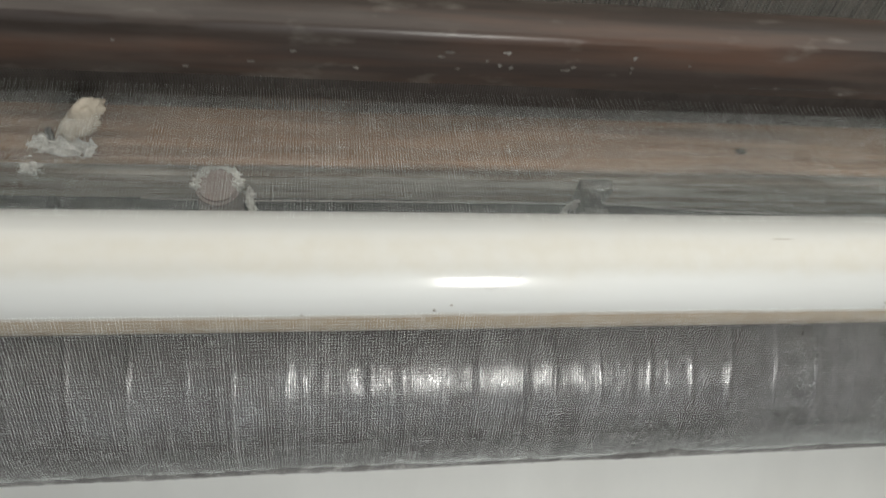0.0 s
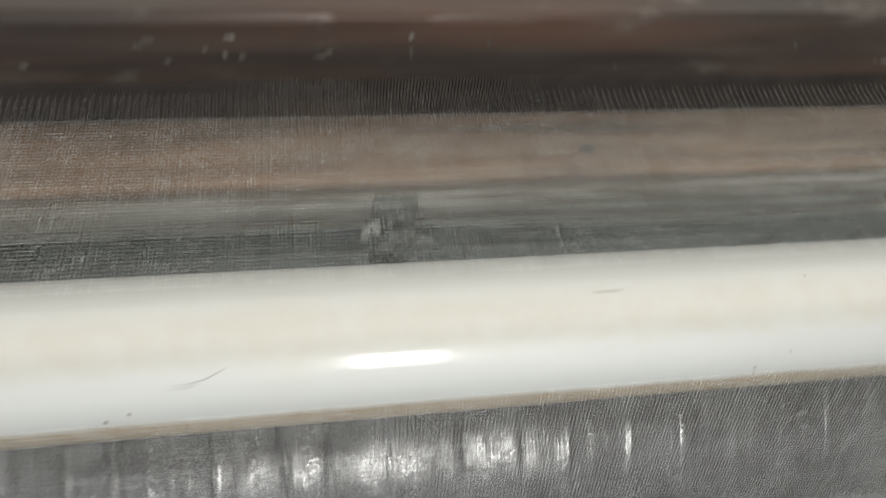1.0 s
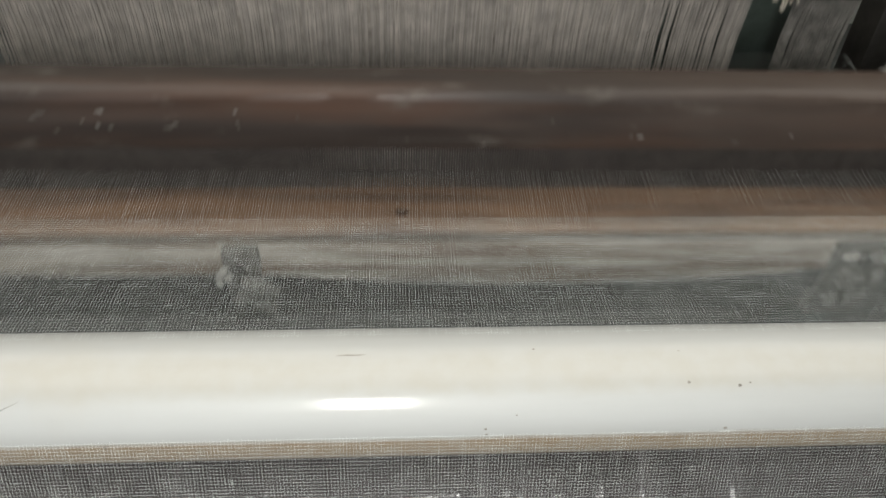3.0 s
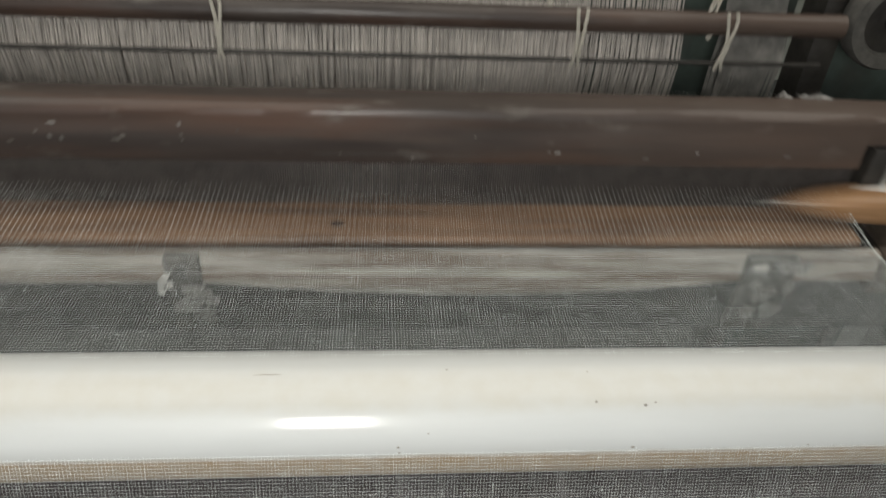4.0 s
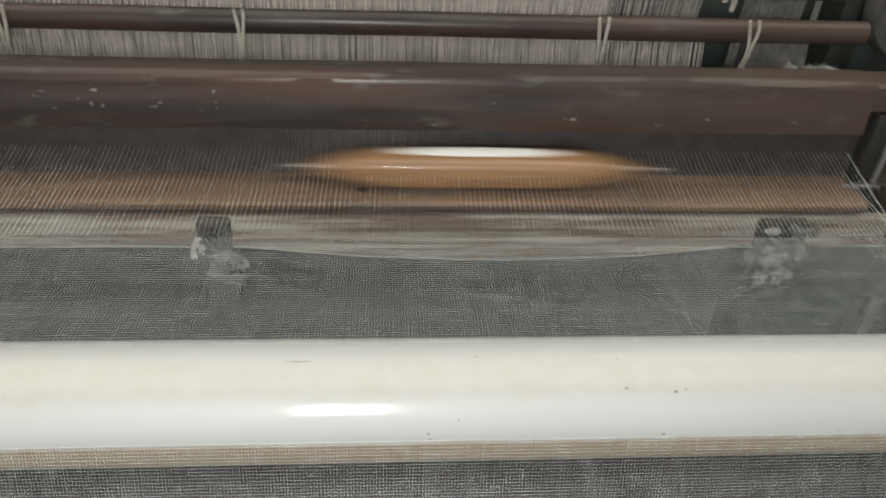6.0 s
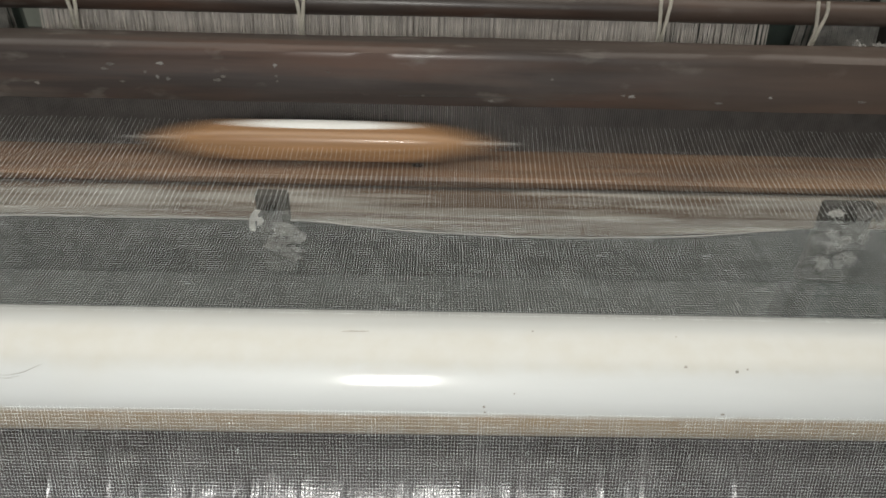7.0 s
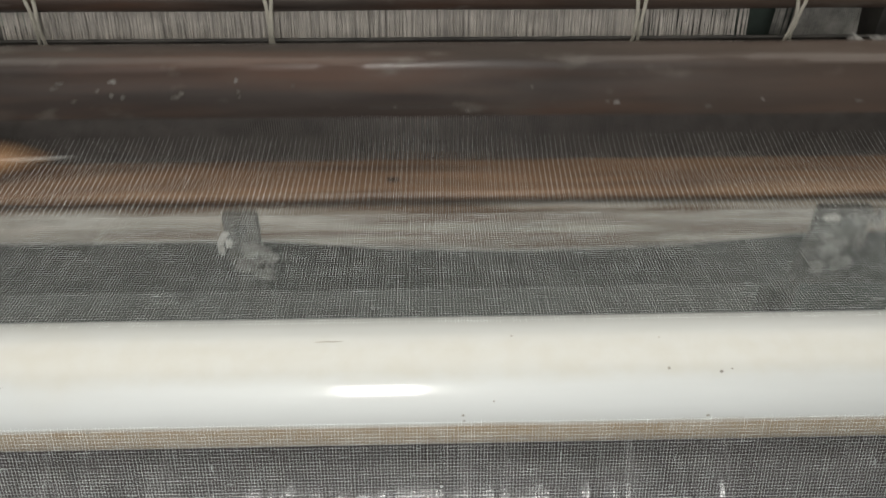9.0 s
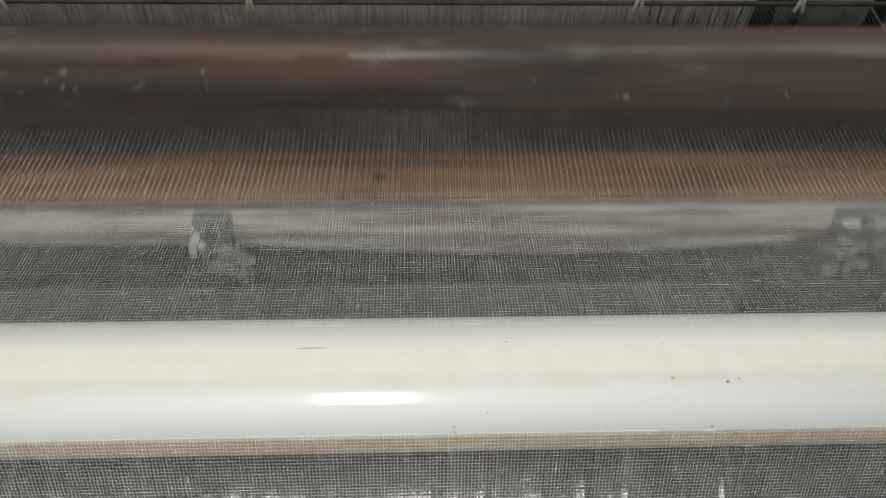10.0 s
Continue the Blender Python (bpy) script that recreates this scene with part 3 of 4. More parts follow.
def build_sley():
    cap = [S(*q) for q in CAP]
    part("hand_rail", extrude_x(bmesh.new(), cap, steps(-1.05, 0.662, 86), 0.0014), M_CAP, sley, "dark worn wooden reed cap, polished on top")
    stub = [S(*q) for q in ((0.356, 0.966), (0.349, 0.969), (0.3485, 0.987), (0.3492, 0.9995), (0.3540, 1.0035), (0.380, 1.0035), (0.406, 0.996), (0.418, 0.978), (0.418, 0.966))]
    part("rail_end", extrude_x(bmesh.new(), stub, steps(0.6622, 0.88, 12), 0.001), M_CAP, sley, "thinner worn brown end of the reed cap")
    race = [S(*q) for q in ((0.2925, 0.8600), (0.2905, 0.8625), (0.290, 0.868), (0.2925, 0.8715), (0.325, 0.871), (0.378, 0.869), (0.378, 0.843), (0.309, 0.843), (0.309, 0.8600))]
    part("race_board", extrude_x(bmesh.new(), race, steps(-1.3, 0.671, 80), 0.0006), M_RACE, sley, "orange-brown polished wooden race board")

    bm = bmesh.new()
    xs = steps(-1.3, 0.705, 140)
    rings = []
    for x in xs:
        bow = 0.0
        if -0.11 < x < 0.53:
            bow = 0.0195 * math.sin(math.pi * (x + 0.11) / 0.64)
        low = 0.812 - bow + 0.0015 * noise.noise((x * 9, 0, 0))
        d = 0.0012 * noise.noise((x * 4, 3, 0))
        ring = [S(0.2925 + d, 0.8525), S(0.2880 + d, 0.8505), S(0.2865 + d, 0.843), S(0.2815 + d, low + 0.004), S(0.284 + d, low), S(0.300, low + 0.002), S(0.303, 0.8505)]
        rings.append([bm.verts.new((x, *q)) for q in ring])
    for r, s in zip(rings, rings[1:]):
        for k in range(7):
            bm.faces.new((r[k], r[(k + 1) % 7], s[(k + 1) % 7], s[k]))
    bm.faces.new(rings[0])
    bm.faces.new(rings[-1])
    bmesh.ops.recalc_face_normals(bm, faces=bm.faces)
    part("front_board", bm, M_GREY, sley, "dusty grey weathered wooden front board")
    part("beam", box(bmesh.new(), -1.3, 1.2, 0.31 - PIVOT_Y, 0.378 - PIVOT_Y, 0.70 - PIVOT_Z, 0.84 - PIVOT_Z, 0.004), M_DARKMETAL, sley)
    part("end_board", box(bmesh.new(), 0.707, 1.2, 0.284 - PIVOT_Y, 0.305 - PIVOT_Y, 0.790 - PIVOT_Z, 0.853 - PIVOT_Z, 0.004), M_BROWN, sley, "dark oiled wooden board end")
    # reed
    n = int((CLOTH_R - CLOTH_L + 0.06) / WARP_STEP)
    vs, fs = [], []
    for i in range(n):
        x = CLOTH_L - 0.03 + i * WARP_STEP
        o = len(vs)
        y0, y1, z0, z1 = 0.358 - PIVOT_Y, 0.364 - PIVOT_Y, 0.866 - PIVOT_Z, 0.945 - PIVOT_Z
        for (a, b, c) in ((x - 9.5e-4, y0, z0), (x + 9.5e-4, y0, z0), (x + 9.5e-4, y1, z0), (x - 9.5e-4, y1, z0), (x - 9.5e-4, y0 + 0.012, z1), (x + 9.5e-4, y0 + 0.012, z1), (x + 9.5e-4, y1 + 0.012, z1), (x - 9.5e-4, y1 + 0.012, z1)):
            vs.append((a, b, c))
        fs += [tuple(o + k for k in q) for q in ((0, 1, 5, 4), (1, 2, 6, 5), (2, 3, 7, 6), (3, 0, 4, 7))]
    me = bpy.data.meshes.new("reed")
    me.from_pydata(vs, [], fs)
    me.materials.append(M_REED)
    reed = new("reed", me)
    reed.parent = sley
    tagged(reed, "row of fine dark reed wires", kind="stuff")
    # swords: the arms that carry the batten
    for x in (-0.95, 0.90):
        part("sword", box(bmesh.new(), x - 0.03, x + 0.03, 0.385 - PIVOT_Y, 0.415 - PIVOT_Y, 0.0, 0.95 - PIVOT_Z, 0.005), M_DARKMETAL, sley)
    part("rocking_shaft", rod(bmesh.new(), (-1.3, 0, 0), (1.2, 0, 0), 0.025, 16), M_DARKMETAL, sley)
    # brackets on the front board, with lint
    rng = random.Random(8)
    bracket_lint = {
        -0.129: ((-0.146, 0.816, 0.006, 0.008, 0), (-0.120, 0.806, 0.018, 0.012, 1), (-0.106, 0.792, 0.014, 0.012, 1), (-0.126, 0.784, 0.016, 0.014, 1), (-0.110, 0.766, 0.014, 0.012, 1), (-0.116, 0.802, 0.007, 0.004, 0)),
        0.566: ((0.550, 0.842, 0.012, 0.006, 0), (0.580, 0.842, 0.020, 0.010, 1), (0.603, 0.842, 0.011, 0.012, 1), (0.596, 0.805, 0.006, 0.014, 1), (0.554, 0.814, 0.007, 0.006, 1), (0.566, 0.795, 0.020, 0.014, 1), (0.581, 0.772, 0.016, 0.014, 1), (0.556, 0.768, 0.012, 0.012, 1)),
        -0.905: ((-0.915, 0.81, 0.010, 0.008, 0),),
    }
    for x, w in ((-0.129, 0.02), (0.566, 0.032), (-0.905, 0.02)):
        bm = box(bmesh.new(), x - w, x + w, 0.275 - PIVOT_Y, 0.2895 - PIVOT_Y, 0.735 - PIVOT_Z, 0.8535 - PIVOT_Z, 0.005)
        holder = part("bracket", bm, M_BRACKET, sley, "dark dusty iron bracket")
        part("bolt", rod(bmesh.new(), (x, 0.276 - PIVOT_Y, 0.838 - PIVOT_Z), (x, 0.268 - PIVOT_Y, 0.838 - PIVOT_Z), 0.008, 6), M_DARKMETAL, holder)
        for fx, fz, sx, sz, matted in bracket_lint[x]:
            fluff("lint", (fx, 0.2745 - PIVOT_Y, fz - PIVOT_Z), (sx, 0.003, sz), rng.uniform(0, 50), holder, "grey-white lint fluff", M_HAZE if matted else None)
    lines = [[(-0.1480 - 0.012 * u - 0.003 * math.sin(4 * u) + q, 0.273 - PIVOT_Y, 0.832 - 0.030 * u - PIVOT_Z) for u in steps(0, 1, 8)] for q in (0, 0.0022, 0.0044)]
    threads("loose_strand", lines, 0.0016, M_LINT, sley, 6, "white lint strand hanging at the bracket")
    bm = bmesh.new()
    rod(bm, (PEG_X, 0.271 - PIVOT_Y, 0.79 - PIVOT_Z), (PEG_X, 0.271 - PIVOT_Y, 0.858 - PIVOT_Z), 0.0225, 28)
    bmesh.ops.bevel(bm, geom=[e for e in bm.edges if abs(e.verts[0].co.z - e.verts[1].co.z) < 1e-5], offset=0.003, segments=2, affect="EDGES")
    peg = part("peg", bm, M_PEG, sley, "round pinkish-brown wooden peg rimmed with lint")
    for k in range(11):
        a = radians(-5 + 19 * k)
        fluff("lint", (PEG_X + 0.0215 * math.cos(a), 0.271 + 0.0215 * math.sin(a) - PIVOT_Y, 0.8585 - PIVOT_Z), (0.0055, 0.0035, 0.0032), k * 2.3 + 1, peg, "cream lint rim")
    fluff("lint", (PEG_X + 0.032, 0.262 - PIVOT_Y, 0.852 - PIVOT_Z), (0.006, 0.009, 0.008), 8.8, peg, "white lint flock")
    fluff("lint", (PEG_X + 0.034, 0.250 - PIVOT_Y, 0.846 - PIVOT_Z), (0.005, 0.008, 0.007), 9.7, peg, "white lint flock")
    # a loose white strand that clings to the lower edge of the front board
    pts = []
    for x in steps(-0.62, 0.50, 60):
        bow = 0.0195 * math.sin(math.pi * (x + 0.11) / 0.64) if -0.11 < x < 0.53 else 0.0
        pts.append((x, 0.2805 - PIVOT_Y, 0.8135 - bow - PIVOT_Z + 0.003 * noise.noise((x * 7, 0, 2)) + 0.001 * noise.noise((x * 40, 3, 2))))
    threads("loose_strand", [pts], 0.0008, M_YARN, sley, 5, "loose white weft strand")
    # knot in the race board and a drying crack in the rail
    bm = bmesh.new()
    bm.faces.new([bm.verts.new((0.045 + 0.008 * math.cos(a), 0.318 - PIVOT_Y + 0.0045 * math.sin(a), 0.87165 - PIVOT_Z)) for a in steps(0, 2 * math.pi * 0.9, 9)])
    part("knot", bm, M_CAP, sley, "dark knot in the race board")
    threads("crack", [[(x, cap_y(0.951 + 0.0015 * noise.noise((x * 5, 0, 0))) - PIVOT_Y, 0.951 - PIVOT_Z + 0.0015 * noise.noise((x * 5, 0, 0))) for x in steps(0.02, 0.26, 12)]], 0.0006, M_DARKMETAL, sley, 4, "thin drying crack")
    # lint on top of the rail near its end
    for x, y, a, h in ((0.572, 0.404, 0.004, 0.007), (0.577, 0.400, 0.004, 0.003), (0.600, 0.400, 0.010, 0.003), (0.614, 0.400, 0.009, 0.003), (0.625, 0.399, 0.005, 0.003)):
        fluff("lint", (x, y - PIVOT_Y, 1.0015 - PIVOT_Z), (a, 0.004, h), x * 90, sley, "dusty white lint tuft", M_HAZE)
    # lint and dust specks on the hand rail
    specks = [(0.296, 0.956, 5, 2.5), (0.286, 0.957, 2.5, 1.5), (-0.121, 0.984, 2.5, 3), (-0.1205, 0.972, 2, 2), (-0.12, 0.966, 1.5, 1.5), (-0.253, 0.984, 5, 2), (-0.272, 0.974, 2, 2), (-0.258, 0.968, 2, 3), (-0.246, 0.966, 2, 3), (-0.31, 0.982, 5, 2.5), (-0.318, 0.977, 4, 2), (-0.19, 0.966, 6, 2), (-0.182, 0.97, 3, 2), (0.2, 0.975, 2, 1.5), (0.46, 0.958, 2, 1.5), (-0.46, 0.976, 4, 2), (-0.50, 0.961, 4, 2), (-0.62, 0.98, 3, 2), (-0.30, 0.962, 3, 1.5), (0.05, 0.952, 2, 1.5), (-0.56, 0.952, 3, 2), (-0.06, 0.978, 2, 1), (0.13, 0.947, 4, 1.5), (0.40, 0.95, 5, 1.5), (0.57, 0.955, 5, 1.5), (-0.40, 0.958, 3, 2)]
    for x, z, a, b in specks:
        bm = bmesh.new()
        bright = (x, z) in ((0.296, 0.956), (-0.121, 0.984), (-0.253, 0.984), (-0.258, 0.968), (-0.246, 0.966), (0.46, 0.958))
        lump(bm, (x, cap_y(z) - PIVOT_Y - 0.0002, z - PIVOT_Z), (a * 0.0008, 0.0008, b * 0.0007), rng.uniform(0, 50), 1.1, 3)
        if bright:
            part("lint", bm, M_DIRTY, sley, "pale lint speck")
        else:
            part("dust_smear", bm, M_DUST, sley, "grey dust smear")
    # a cream rag with frayed lint caught at the end
    bm = lump(bmesh.new(), (0, 0, 0), (0.027, 0.011, 0.013), 2.2, 0.45, 4)
    turn = Euler((radians(-35), radians(-34), radians(28))).to_matrix()
    for v in bm.verts:
        v.co = turn @ v.co + Vector((-0.662, 0.315 - PIVOT_Y, 0.902 - PIVOT_Z))
    rag = part("rag", bm, M_CREAM, sley, "rolled cream cotton rag caught on the race")
    for k, (x, y, z, a, b) in enumerate(((-0.694, 0.300, 0.879, 0.010, 0.006), (-0.682, 0.296, 0.884, 0.010, 0.007), (-0.671, 0.300, 0.876, 0.008, 0.005), (-0.702, 0.304, 0.877, 0.008, 0.005), (-0.660, 0.299, 0.875, 0.006, 0.006), (-0.716, 0.288, 0.859, 0.007, 0.006))):
        fluff("lint", (x, y - PIVOT_Y, z - PIVOT_Z), (a * 1.5, 0.008, b * 1.5), k * 5.1 + 3, sley, "frayed white lint")
    part("splinter", rod(bmesh.new(), (-0.690, 0.300 - PIVOT_Y, 0.884 - PIVOT_Z), (-0.692, 0.306 - PIVOT_Y, 0.898 - PIVOT_Z), 0.0035, 8), M_DARKMETAL, sley, "dark stub in the rag")
    threads("loose_strand", [[(-0.757 + 0.022 * u + 0.004 * math.sin(5 * u + q), 0.300 + 0.05 * u - PIVOT_Y, 0.875 + 0.085 * u - PIVOT_Z) for u in steps(0, 1, 12)] for q in (0, 0.8, 1.7)], 0.0013, M_YARN, sley, 5, "loose white weft strand")
    # end fittings of the rail
    part("end_plate", box(bmesh.new(), 0.676, 0.6995, 0.343 - PIVOT_Y, 0.38 - PIVOT_Y, 0.875 - PIVOT_Z, 0.965 - PIVOT_Z, 0.002), M_DARKMETAL, sley, "dark metal reed end plate")
    part("end_edge", box(bmesh.new(), 0.6998, 0.7038, 0.338 - PIVOT_Y, 0.350 - PIVOT_Y, 0.872 - PIVOT_Z, 0.9655 - PIVOT_Z, 0.001), M_STEEL, sley, "bare steel edge strip")
    for k, (x, a) in enumerate(((0.672, 0.010), (0.684, 0.012), (0.696, 0.011), (0.660, 0.006))):
        fluff("lint", (x, 0.330 - PIVOT_Y, 0.874 - PIVOT_Z), (a, 0.003, 0.0018), 70 + k * 2.9, sley, "dusty lint at the foot of the end plate", M_HAZE)
    part("end_box", box(bmesh.new(), 0.72, 1.2, 0.29 - PIVOT_Y, 0.41 - PIVOT_Y, 0.80 - PIVOT_Z, 0.866 - PIVOT_Z, 0.006), M_BROWN, sley, "dark oily wooden shuttle box")
    for k, (x, z) in enumerate(((0.735, 0.868), (0.78, 0.869), (0.80, 0.868), (0.75, 0.869))):
        fluff("lint", (x, 0.315 + 0.02 * (k % 3) - PIVOT_Y, z - PIVOT_Z), (0.010, 0.006, 0.003), 40 + k * 1.7, sley, "oily grey lint tuft", M_DIRTY)


build_sley()

# ---- shuttle ----
shuttle = thing("shuttle", "varnished orange wooden flying shuttle with white weft cop", "shuttle")


def build_shuttle():
    L = 0.20
    bm = bmesh.new()
    rings = []
    for x in steps(-L, L, 48):
        u = abs(x) / L
        k = 1.0 if u < 0.45 else max(0.04, max(0.0, math.cos((u - 0.45) / 0.55 * math.pi / 2)) ** 0.75)
        hw, hh = 0.024 * k, 0.021 * k
        ring = []
        for i in range(20):
            a = 2 * math.pi * i / 20
            ca, sa = math.cos(a), math.sin(a)
            ring.append(bm.verts.new((x, hw * math.copysign(abs(ca) ** 0.6, ca), hh * math.copysign(abs(sa) ** 0.6, sa))))
        rings.append(ring)
    for r, s in zip(rings, rings[1:]):
        for i in range(20):
            bm.faces.new((r[i], r[(i + 1) % 20], s[(i + 1) % 20], s[i]))
    bm.faces.new(rings[0])
    bm.faces.new(rings[-1])
    bmesh.ops.recalc_face_normals(bm, faces=bm.faces)
    part("body", bm, M_SHUTTLE, shuttle)
    for s in (-1, 1):
        part("tip", rod(bmesh.new(), (s * 0.188, 0, 0), (s * 0.222, 0, 0), 0.0045, 12, 0.001), M_STEEL, shuttle, "pointed steel tip")
    bm = bmesh.new()
    g = bmesh.ops.create_uvsphere(bm, u_segments=20, v_segments=14, radius=1)
    bmesh.ops.transform(bm, verts=g["verts"], matrix=Matrix.Translation((0, 0.002, 0.011)) @ Matrix.Diagonal((0.135, 0.0145, 0.0140, 1)))
    for v in bm.verts:
        u = v.co.x / 0.135
        v.co.x = 0.128 * math.copysign(abs(u) ** 0.72, u)
    part("cop", bm, M_COP, shuttle, "white wound weft yarn")


build_shuttle()

# ---- warp sheets and heald frames ----


def build_warp(name, odd):
    lines = []
    rng = random.Random(11 + odd)
    n = int((CLOTH_R - CLOTH_L) / WARP_STEP)
    for i in range(odd, n + 1, 2):
        x = CLOTH_L + i * WARP_STEP + rng.uniform(-0.0004, 0.0004)
        lines.append([(x + 0.05 * s * (x + 0.08) + (0.0006 * noise.noise((s * 4, i * 0.37, odd)) if 0 < s < 1 else 0), s * (HEALD_Y + 0.06 * odd - FELL_Y), 0) for s in steps(0, 1, 5)])
    for side, edge in ((-1, CLOTH_L), (1, CLOTH_R)):
        for k in range(3):
            x = edge + side * 0.0004 * k
            lines.append([(x + 0.05 * s * (x + 0.08) + 0.0003 * math.sin(9 * s + k), s * (HEALD_Y + 0.06 * odd - FELL_Y), 0) for s in steps(0, 1, 5)])
    ob = threads(name, lines, 0.00012, M_NET, None, 3)
    return tagged(ob, "sheet of taut white warp threads running into the reed", "warp threads", "warp sheets", "stuff")


warp_front = build_warp("warp_sheet", 0)
warp_back = build_warp("warp_sheet", 1)


def build_heald(y, x0, x1, cords, bow, seed):
    frame_ob = thing("loom_harness", "wooden harness stave with white cotton healds tied by cords", "loom harness", group="loom harnesses")
    rng = random.Random(seed)
    part("stave", extrude_x(bmesh.new(), [(0.014 * math.cos(a), 0.115 + 0.016 * math.sin(a)) for a in steps(0, 2 * math.pi * 15 / 16, 15)], steps(-0.95, 0.72, 40), 0.0012), M_CAP, frame_ob, "dark brown round wooden stave")
    part("rod", rod(bmesh.new(), (-0.95, -0.012, 0.064), (0.70, -0.012, 0.064), 0.0032, 10), M_DARKMETAL, frame_ob, "thin dark rod")
    part("rod", rod(bmesh.new(), (-0.95, 0, -0.22), (0.70, 0, -0.22), 0.0028, 10), M_DARKMETAL, frame_ob, "thin dark rod")
    lines = []
    n = int((x1 - x0) / 0.0030)
    for i in range(n):
        x = x0 + i * 0.0030 + rng.uniform(-0.0012, 0.0012)
        d = rng.uniform(-0.002, 0.002)
        lines.append([(x + 0.001 * noise.noise((i, 3, 0)), 0.0 + 0.003 * noise.noise((i * 3, 0, 1)), 0.10), (x, -0.009, 0.064), (x + d, -0.004, 0.03), (x + d * 1.5, 0, 0.0), (x + d, 0, -0.05), (x, 0, -0.22)])
    healds = threads("heald", lines, 0.00115, M_YARN, frame_ob, 4, "dense white cotton healds")
    tagged(healds, kind="stuff")
    for start in (x1 + 0.058, x0 - 0.13):
        lines = []
        for i in range(32):
            x = start + i * 0.0027
            lines.append([(x, 0.0, 0.10), (x, -0.008, 0.064), (x + rng.uniform(-0.002, 0.002), 0, 0.0), (x, 0, -0.10)])
        tagged(threads("end_heald", lines, 0.0012, M_DIRTY, frame_ob, 4, "oily grey end healds"), kind="stuff")
    for x in cords:
        for k in (-1, 1):
            pts = [(x + k * 0.004 + 0.0025 * math.sin(s * 5 + k) + 0.003 * noise.noise((s * 3, x * 50, k)), -0.0145 - 0.004 * math.sin(math.pi * s), 0.135 - 0.08 * s) for s in steps(0, 1, 8)]
            threads("cord", [pts], 0.0024, M_CORD, frame_ob, 7, "off-white tied cord")
    if bow is not None:
        ends = ((-0.040, -0.030, 0.112), (0.045, -0.030, 0.128), (-0.026, -0.024, 0.152), (0.020, -0.022, 0.150), (-0.010, -0.026, 0.048), (-0.020, -0.024, 0.060))
        for k, tip in enumerate(ends):
            for q in (0, 1, 2):
                pts = []
                for u in steps(0, 1, 10):
                    w = 0.0022 * noise.noise((u * 4, k * 3.1, q * 7.7))
                    a = 9 * u + q * 2.09
                    pts.append((bow + tip[0] * u + 0.0018 * math.cos(a) + w, -0.018 + (tip[1] + 0.018) * u + 0.0018 * math.sin(a), 0.128 + (tip[2] - 0.128) * u + 0.006 * math.sin(math.pi * u) + w))
                threads("cord_end", [pts], 0.0017, M_CORD, frame_ob, 6, "loose rough cord end of the bow")
        bm = bmesh.new()
        lump(bm, (bow, -0.020, 0.126), (0.010, 0.007, 0.010), 3.3, 1.0, 3)
        part("knot", bm, M_CORD, frame_ob, "thick cord knot")
    return frame_ob


heald_front = build_heald(HEALD_Y, -0.47, 0.503, (-0.392, -0.055, 0.314), 0.545, 2)
heald_back = build_heald(HEALD_Y + 0.06, -0.45, 0.505, (-0.40, -0.11, 0.355, 0.556), None, 7)

# ---- side frames and parts at the right ----


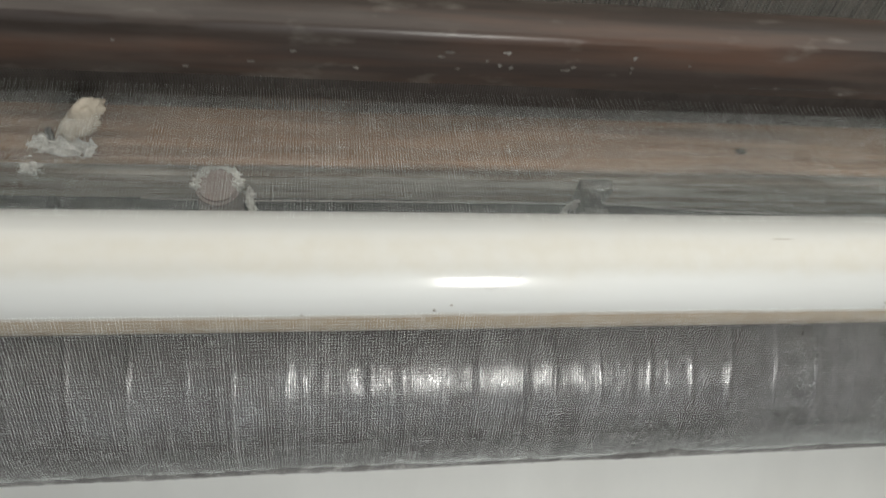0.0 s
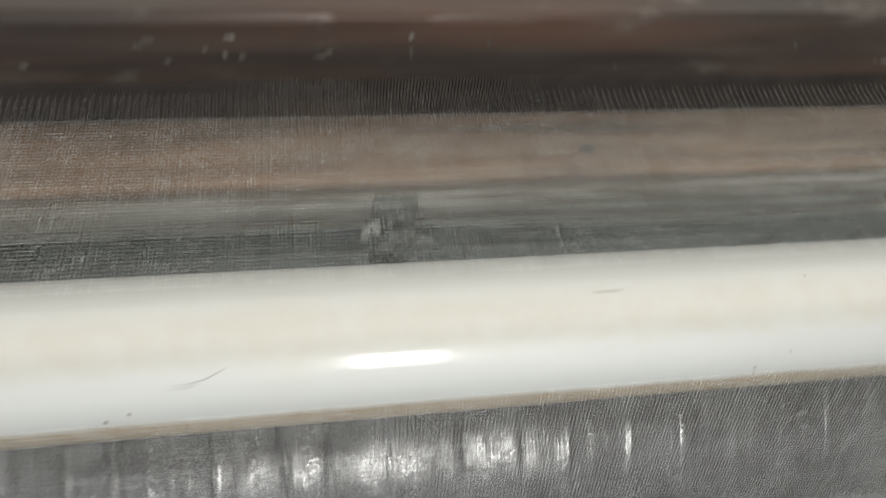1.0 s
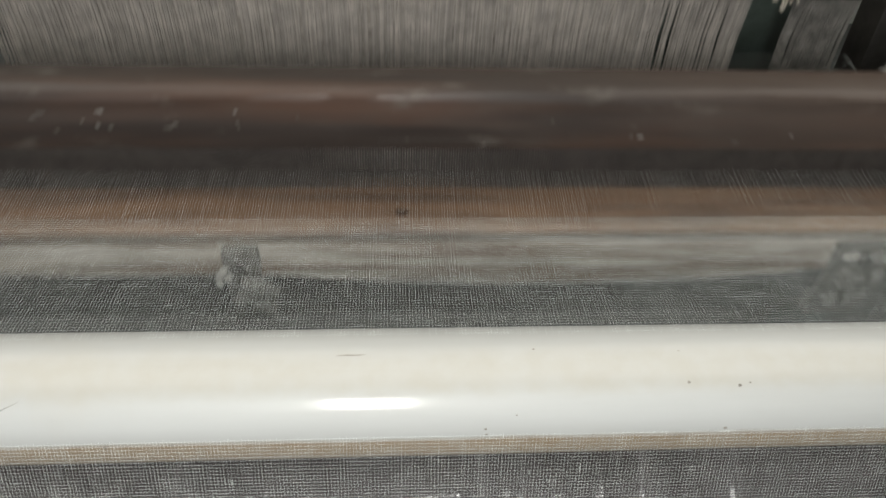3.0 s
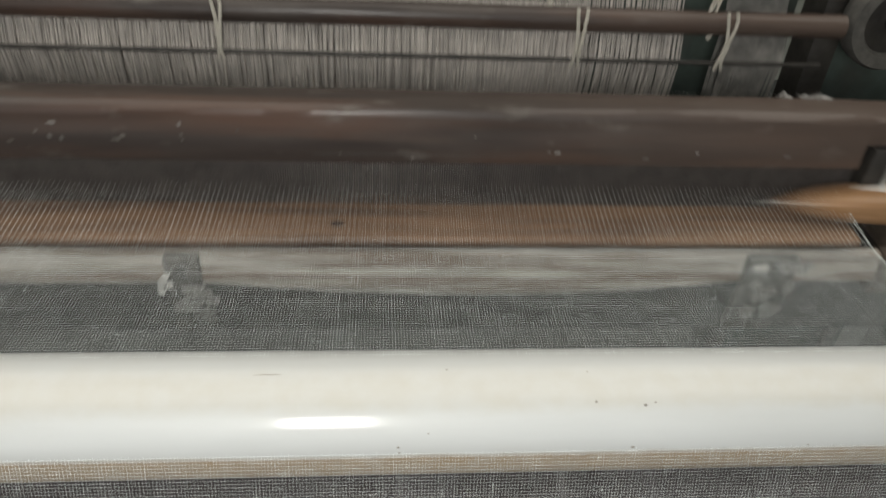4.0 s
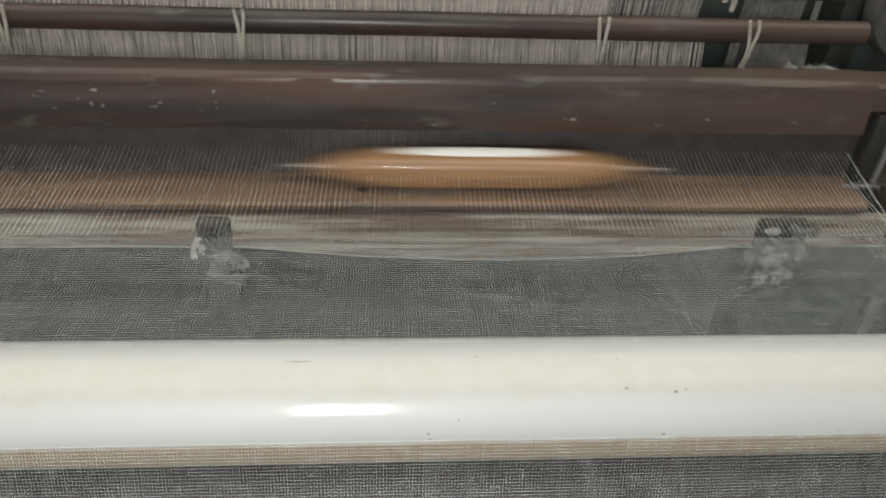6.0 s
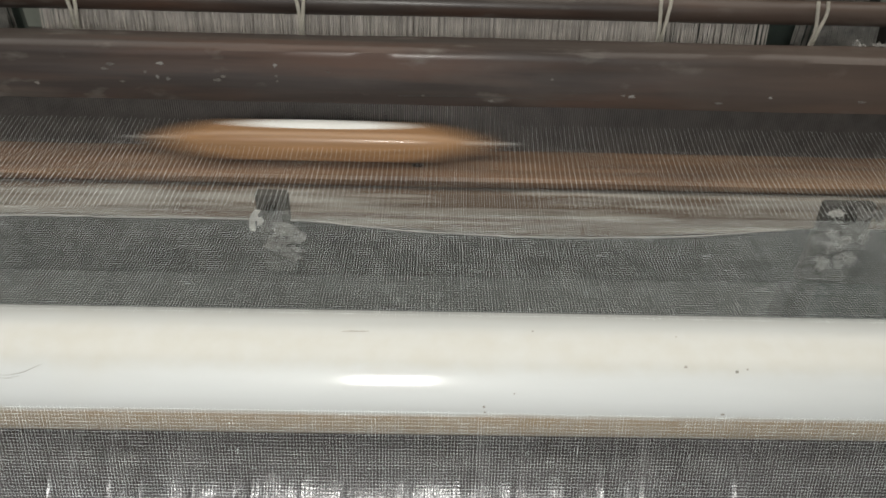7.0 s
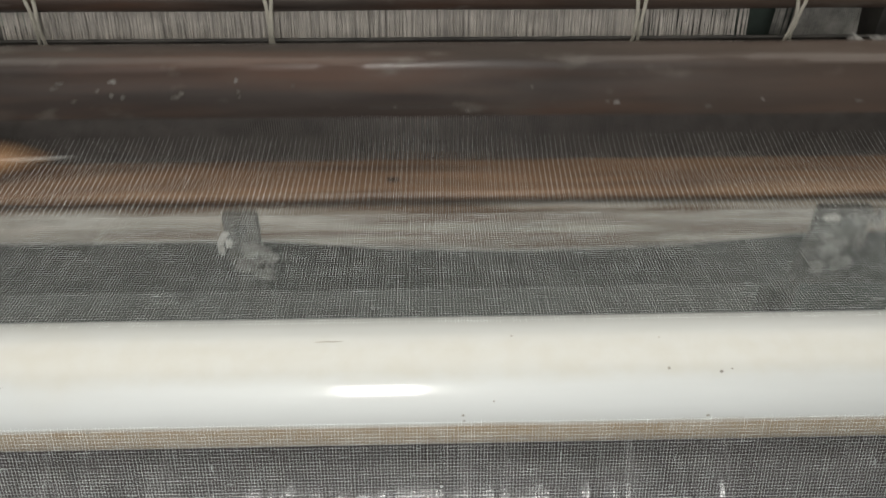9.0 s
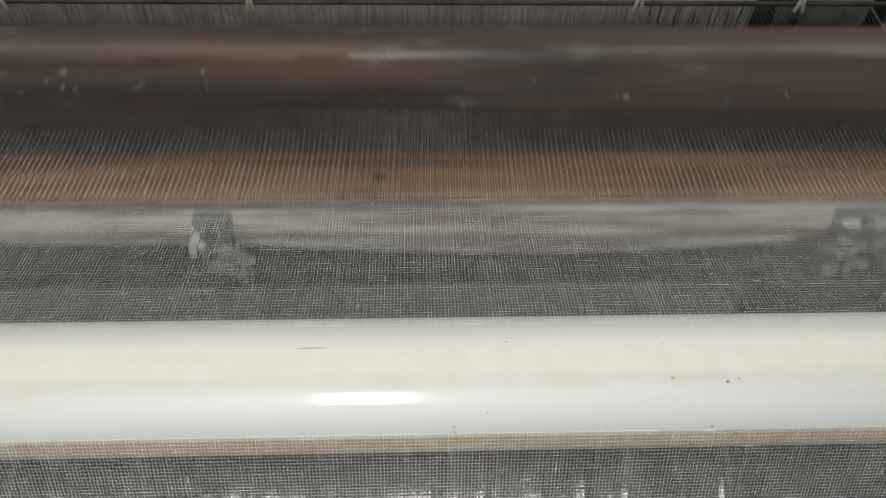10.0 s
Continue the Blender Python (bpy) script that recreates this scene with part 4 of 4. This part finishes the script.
def build_sides():
    for x, d in ((0.98, 1), (-1.36, -1)):
        side = thing("loom_side_frame", "dark oily cast iron loom side frame", "loom frame", group="loom side frames")
        part("upright", box(bmesh.new(), x, x + 0.06, -0.06, 0.03, 0.0, 0.88, 0.006), M_DARKMETAL, side)
        part("upright", box(bmesh.new(), x, x + 0.06, 0.62, 0.72, 0.0, 1.35, 0.006), M_DARKMETAL, side)
        part("rail", box(bmesh.new(), x + 0.003, x + 0.057, 0.03, 0.62, 0.62, 0.70, 0.006), M_DARKMETAL, side)
        part("rail", box(bmesh.new(), x + 0.003, x + 0.057, -0.06, 0.72, 0.1, 0.18, 0.006), M_DARKMETAL, side)
    wheel = thing("drive_wheel", "dark greasy iron wheel with lint beside the healds", "wheel")
    bm = bmesh.new()
    rings = []
    for i in range(36):
        a = 2 * math.pi * i / 36
        ring = []
        for r, y in ((0.066, 0.505), (0.070, 0.512), (0.070, 0.535), (0.046, 0.535), (0.046, 0.512), (0.050, 0.505)):
            ring.append(bm.verts.new((0.80 + r * math.cos(a), y, 1.035 + r * math.sin(a))))
        rings.append(ring)
    for r, s in zip(rings, rings[1:] + rings[:1]):
        for k in range(6):
            bm.faces.new((r[k], r[(k + 1) % 6], s[(k + 1) % 6], s[k]))
    bmesh.ops.recalc_face_normals(bm, faces=bm.faces)
    part("rim", bm, M_BRACKET, wheel, "dark iron rim")
    part("web", rod(bmesh.new(), (0.80, 0.518, 1.035), (0.80, 0.530, 1.035), 0.047, 30), M_DARKMETAL, wheel)
    part("hub", rod(bmesh.new(), (0.80, 0.495, 1.035), (0.80, 0.62, 1.035), 0.016, 18), M_DARKMETAL, wheel)
    for k, (x, z, a) in enumerate(((0.846, 0.998, 0.008), (0.853, 0.978, 0.006), (0.865, 1.012, 0.007))):
        fluff("lint", (x, 0.50, z), (a, 0.005, a * 0.9), k * 3.1, wheel, "grey lint clump", M_DIRTY)
    post = thing("heald_guide_post", "dark iron guide post at the ends of the healds", "guide post")
    part("post", box(bmesh.new(), 0.715, 0.755, 0.555, 0.615, 0.0, 1.30, 0.004), M_DARKMETAL, post)
    part("arch", box(bmesh.new(), 0.757, 1.04, 0.62, 0.645, 0.0, 1.36, 0.004), M_GREEN, post, "grey-green oily loom arch plate")
    part("guide", box(bmesh.new(), 0.40, 0.713, 0.625, 0.637, 0.62, 1.25, 0.003), M_GREEN, post, "grey-green guide plate")
    part("guide", box(bmesh.new(), 0.640, 0.652, 0.612, 0.626, 0.62, 1.25, 0.002), M_DARKMETAL, post)
    left = thing("heald_guide_post", "dark iron guide post at the ends of the healds", "guide post")
    part("post", box(bmesh.new(), -1.02, -0.98, 0.555, 0.615, 0.0, 1.30, 0.004), M_DARKMETAL, left)
    part("guide", box(bmesh.new(), -0.98, -0.55, 0.625, 0.637, 0.62, 1.25, 0.003), M_GREEN, left, "grey-green guide plate")
    handle = thing("picker_handle", "yellow-green plastic picker handle beside the batten", "handle")
    bm = bmesh.new()
    lump(bm, (0.860, 0.425, 0.902), (0.023, 0.020, 0.028), 1.0, 0.45, 3)
    part("knob", bm, M_YELLOW, handle)
    part("stem", rod(bmesh.new(), (0.86, 0.46, 0.0), (0.861, 0.427, 0.885), 0.010, 12), M_DARKMETAL, handle)
    lamp = thing("aisle_lamp", "square hanging lamp above the weaver's aisle", "lamp")
    part("housing", box(bmesh.new(), -0.16, 0.10, -1.30, -1.15, 1.50, 1.75, 0.01), M_DARKMETAL, lamp)
    part("hanger", rod(bmesh.new(), (-0.03, -1.22, 1.74), (-0.03, -1.22, 3.0), 0.008, 10), M_DARKMETAL, lamp)
    beam = thing("warp_beam", "warp beam wound full of white yarn behind the healds", "warp beam")
    part("yarn", rod(bmesh.new(), (-0.75, 1.25, 0.62), (0.70, 1.25, 0.62), 0.16, 40), M_YARN, beam)
    part("shaft", rod(bmesh.new(), (-1.3, 1.25, 0.62), (1.0, 1.25, 0.62), 0.03, 16), M_DARKMETAL, beam)


build_sides()

# ---- what moves ----


def beat(t):
    """1 at the beat-up, 0 at the rear position."""
    return (1 + math.cos(2 * math.pi * (t - BEAT_0) / BEAT)) / 2


def sley_pose(t):
    return Matrix.Translation((0, PIVOT_Y, PIVOT_Z)) @ pose(0, 0, 0, SWING * beat(t))


def shed(t):
    """Which sheet is up: swings between 1 and -1 once in two picks, with a dwell."""
    c = math.sin(math.pi * (t - BEAT_0 + 0.117) / BEAT)
    return math.tanh(2.2 * c) / math.tanh(2.2)


def shuttle_x(t):
    """Flies across once a pick, to and fro, and waits in its box between."""
    pick = math.floor((t - BEAT_0) / BEAT)
    u = (t - BEAT_0) / BEAT - pick
    way = 1 if pick % 2 else -1
    x = SHUTTLE_SPEED * (u - CROSSING.get(pick, SHUTTLE_MID)) * BEAT
    return way * max(-1.0, min(1.0, x))


SHUTTLE_SPEED, SHUTTLE_MID = 7.1, 0.507
CROSSING = {2: 0.517, 3: 0.495, 6: 0.478, 7: 0.485, 8: 0.522, 9: 0.508, 10: 0.512, 11: 0.508, 14: 0.515, 15: 0.498, 16: 0.498, 17: 0.498, 18: 0.523}


def motions():
    times = [i / 30 for i in range(301)]
    walk(sley, [(t, sley_pose(t)) for t in times])
    walk(shuttle, [(t, sley_pose(t) @ pose(shuttle_x(t), 0.332 - PIVOT_Y, 0.8955 - PIVOT_Z)) for t in times])
    for ob, sign, y in ((warp_front, 1, HEALD_Y), (warp_back, -1, HEALD_Y + 0.06)):
        walk(ob, [(t, pose(0, FELL_Y, FELL_Z, math.degrees(math.atan2(sign * LIFT * shed(t), y - FELL_Y)))) for t in times])
    # the two harnesses change places: one goes up and back while the other comes down in front
    for ob, sign in ((heald_front, 1), (heald_back, -1)):
        rows = []
        for t in times:
            up = 0.5 - 0.5 * sign * shed(t)
            rows.append((t, pose(0, HEALD_Y - 0.005 + 0.05 * up, 0.888 + HEALD_LIFT * up)))
        walk(ob, rows)


motions()
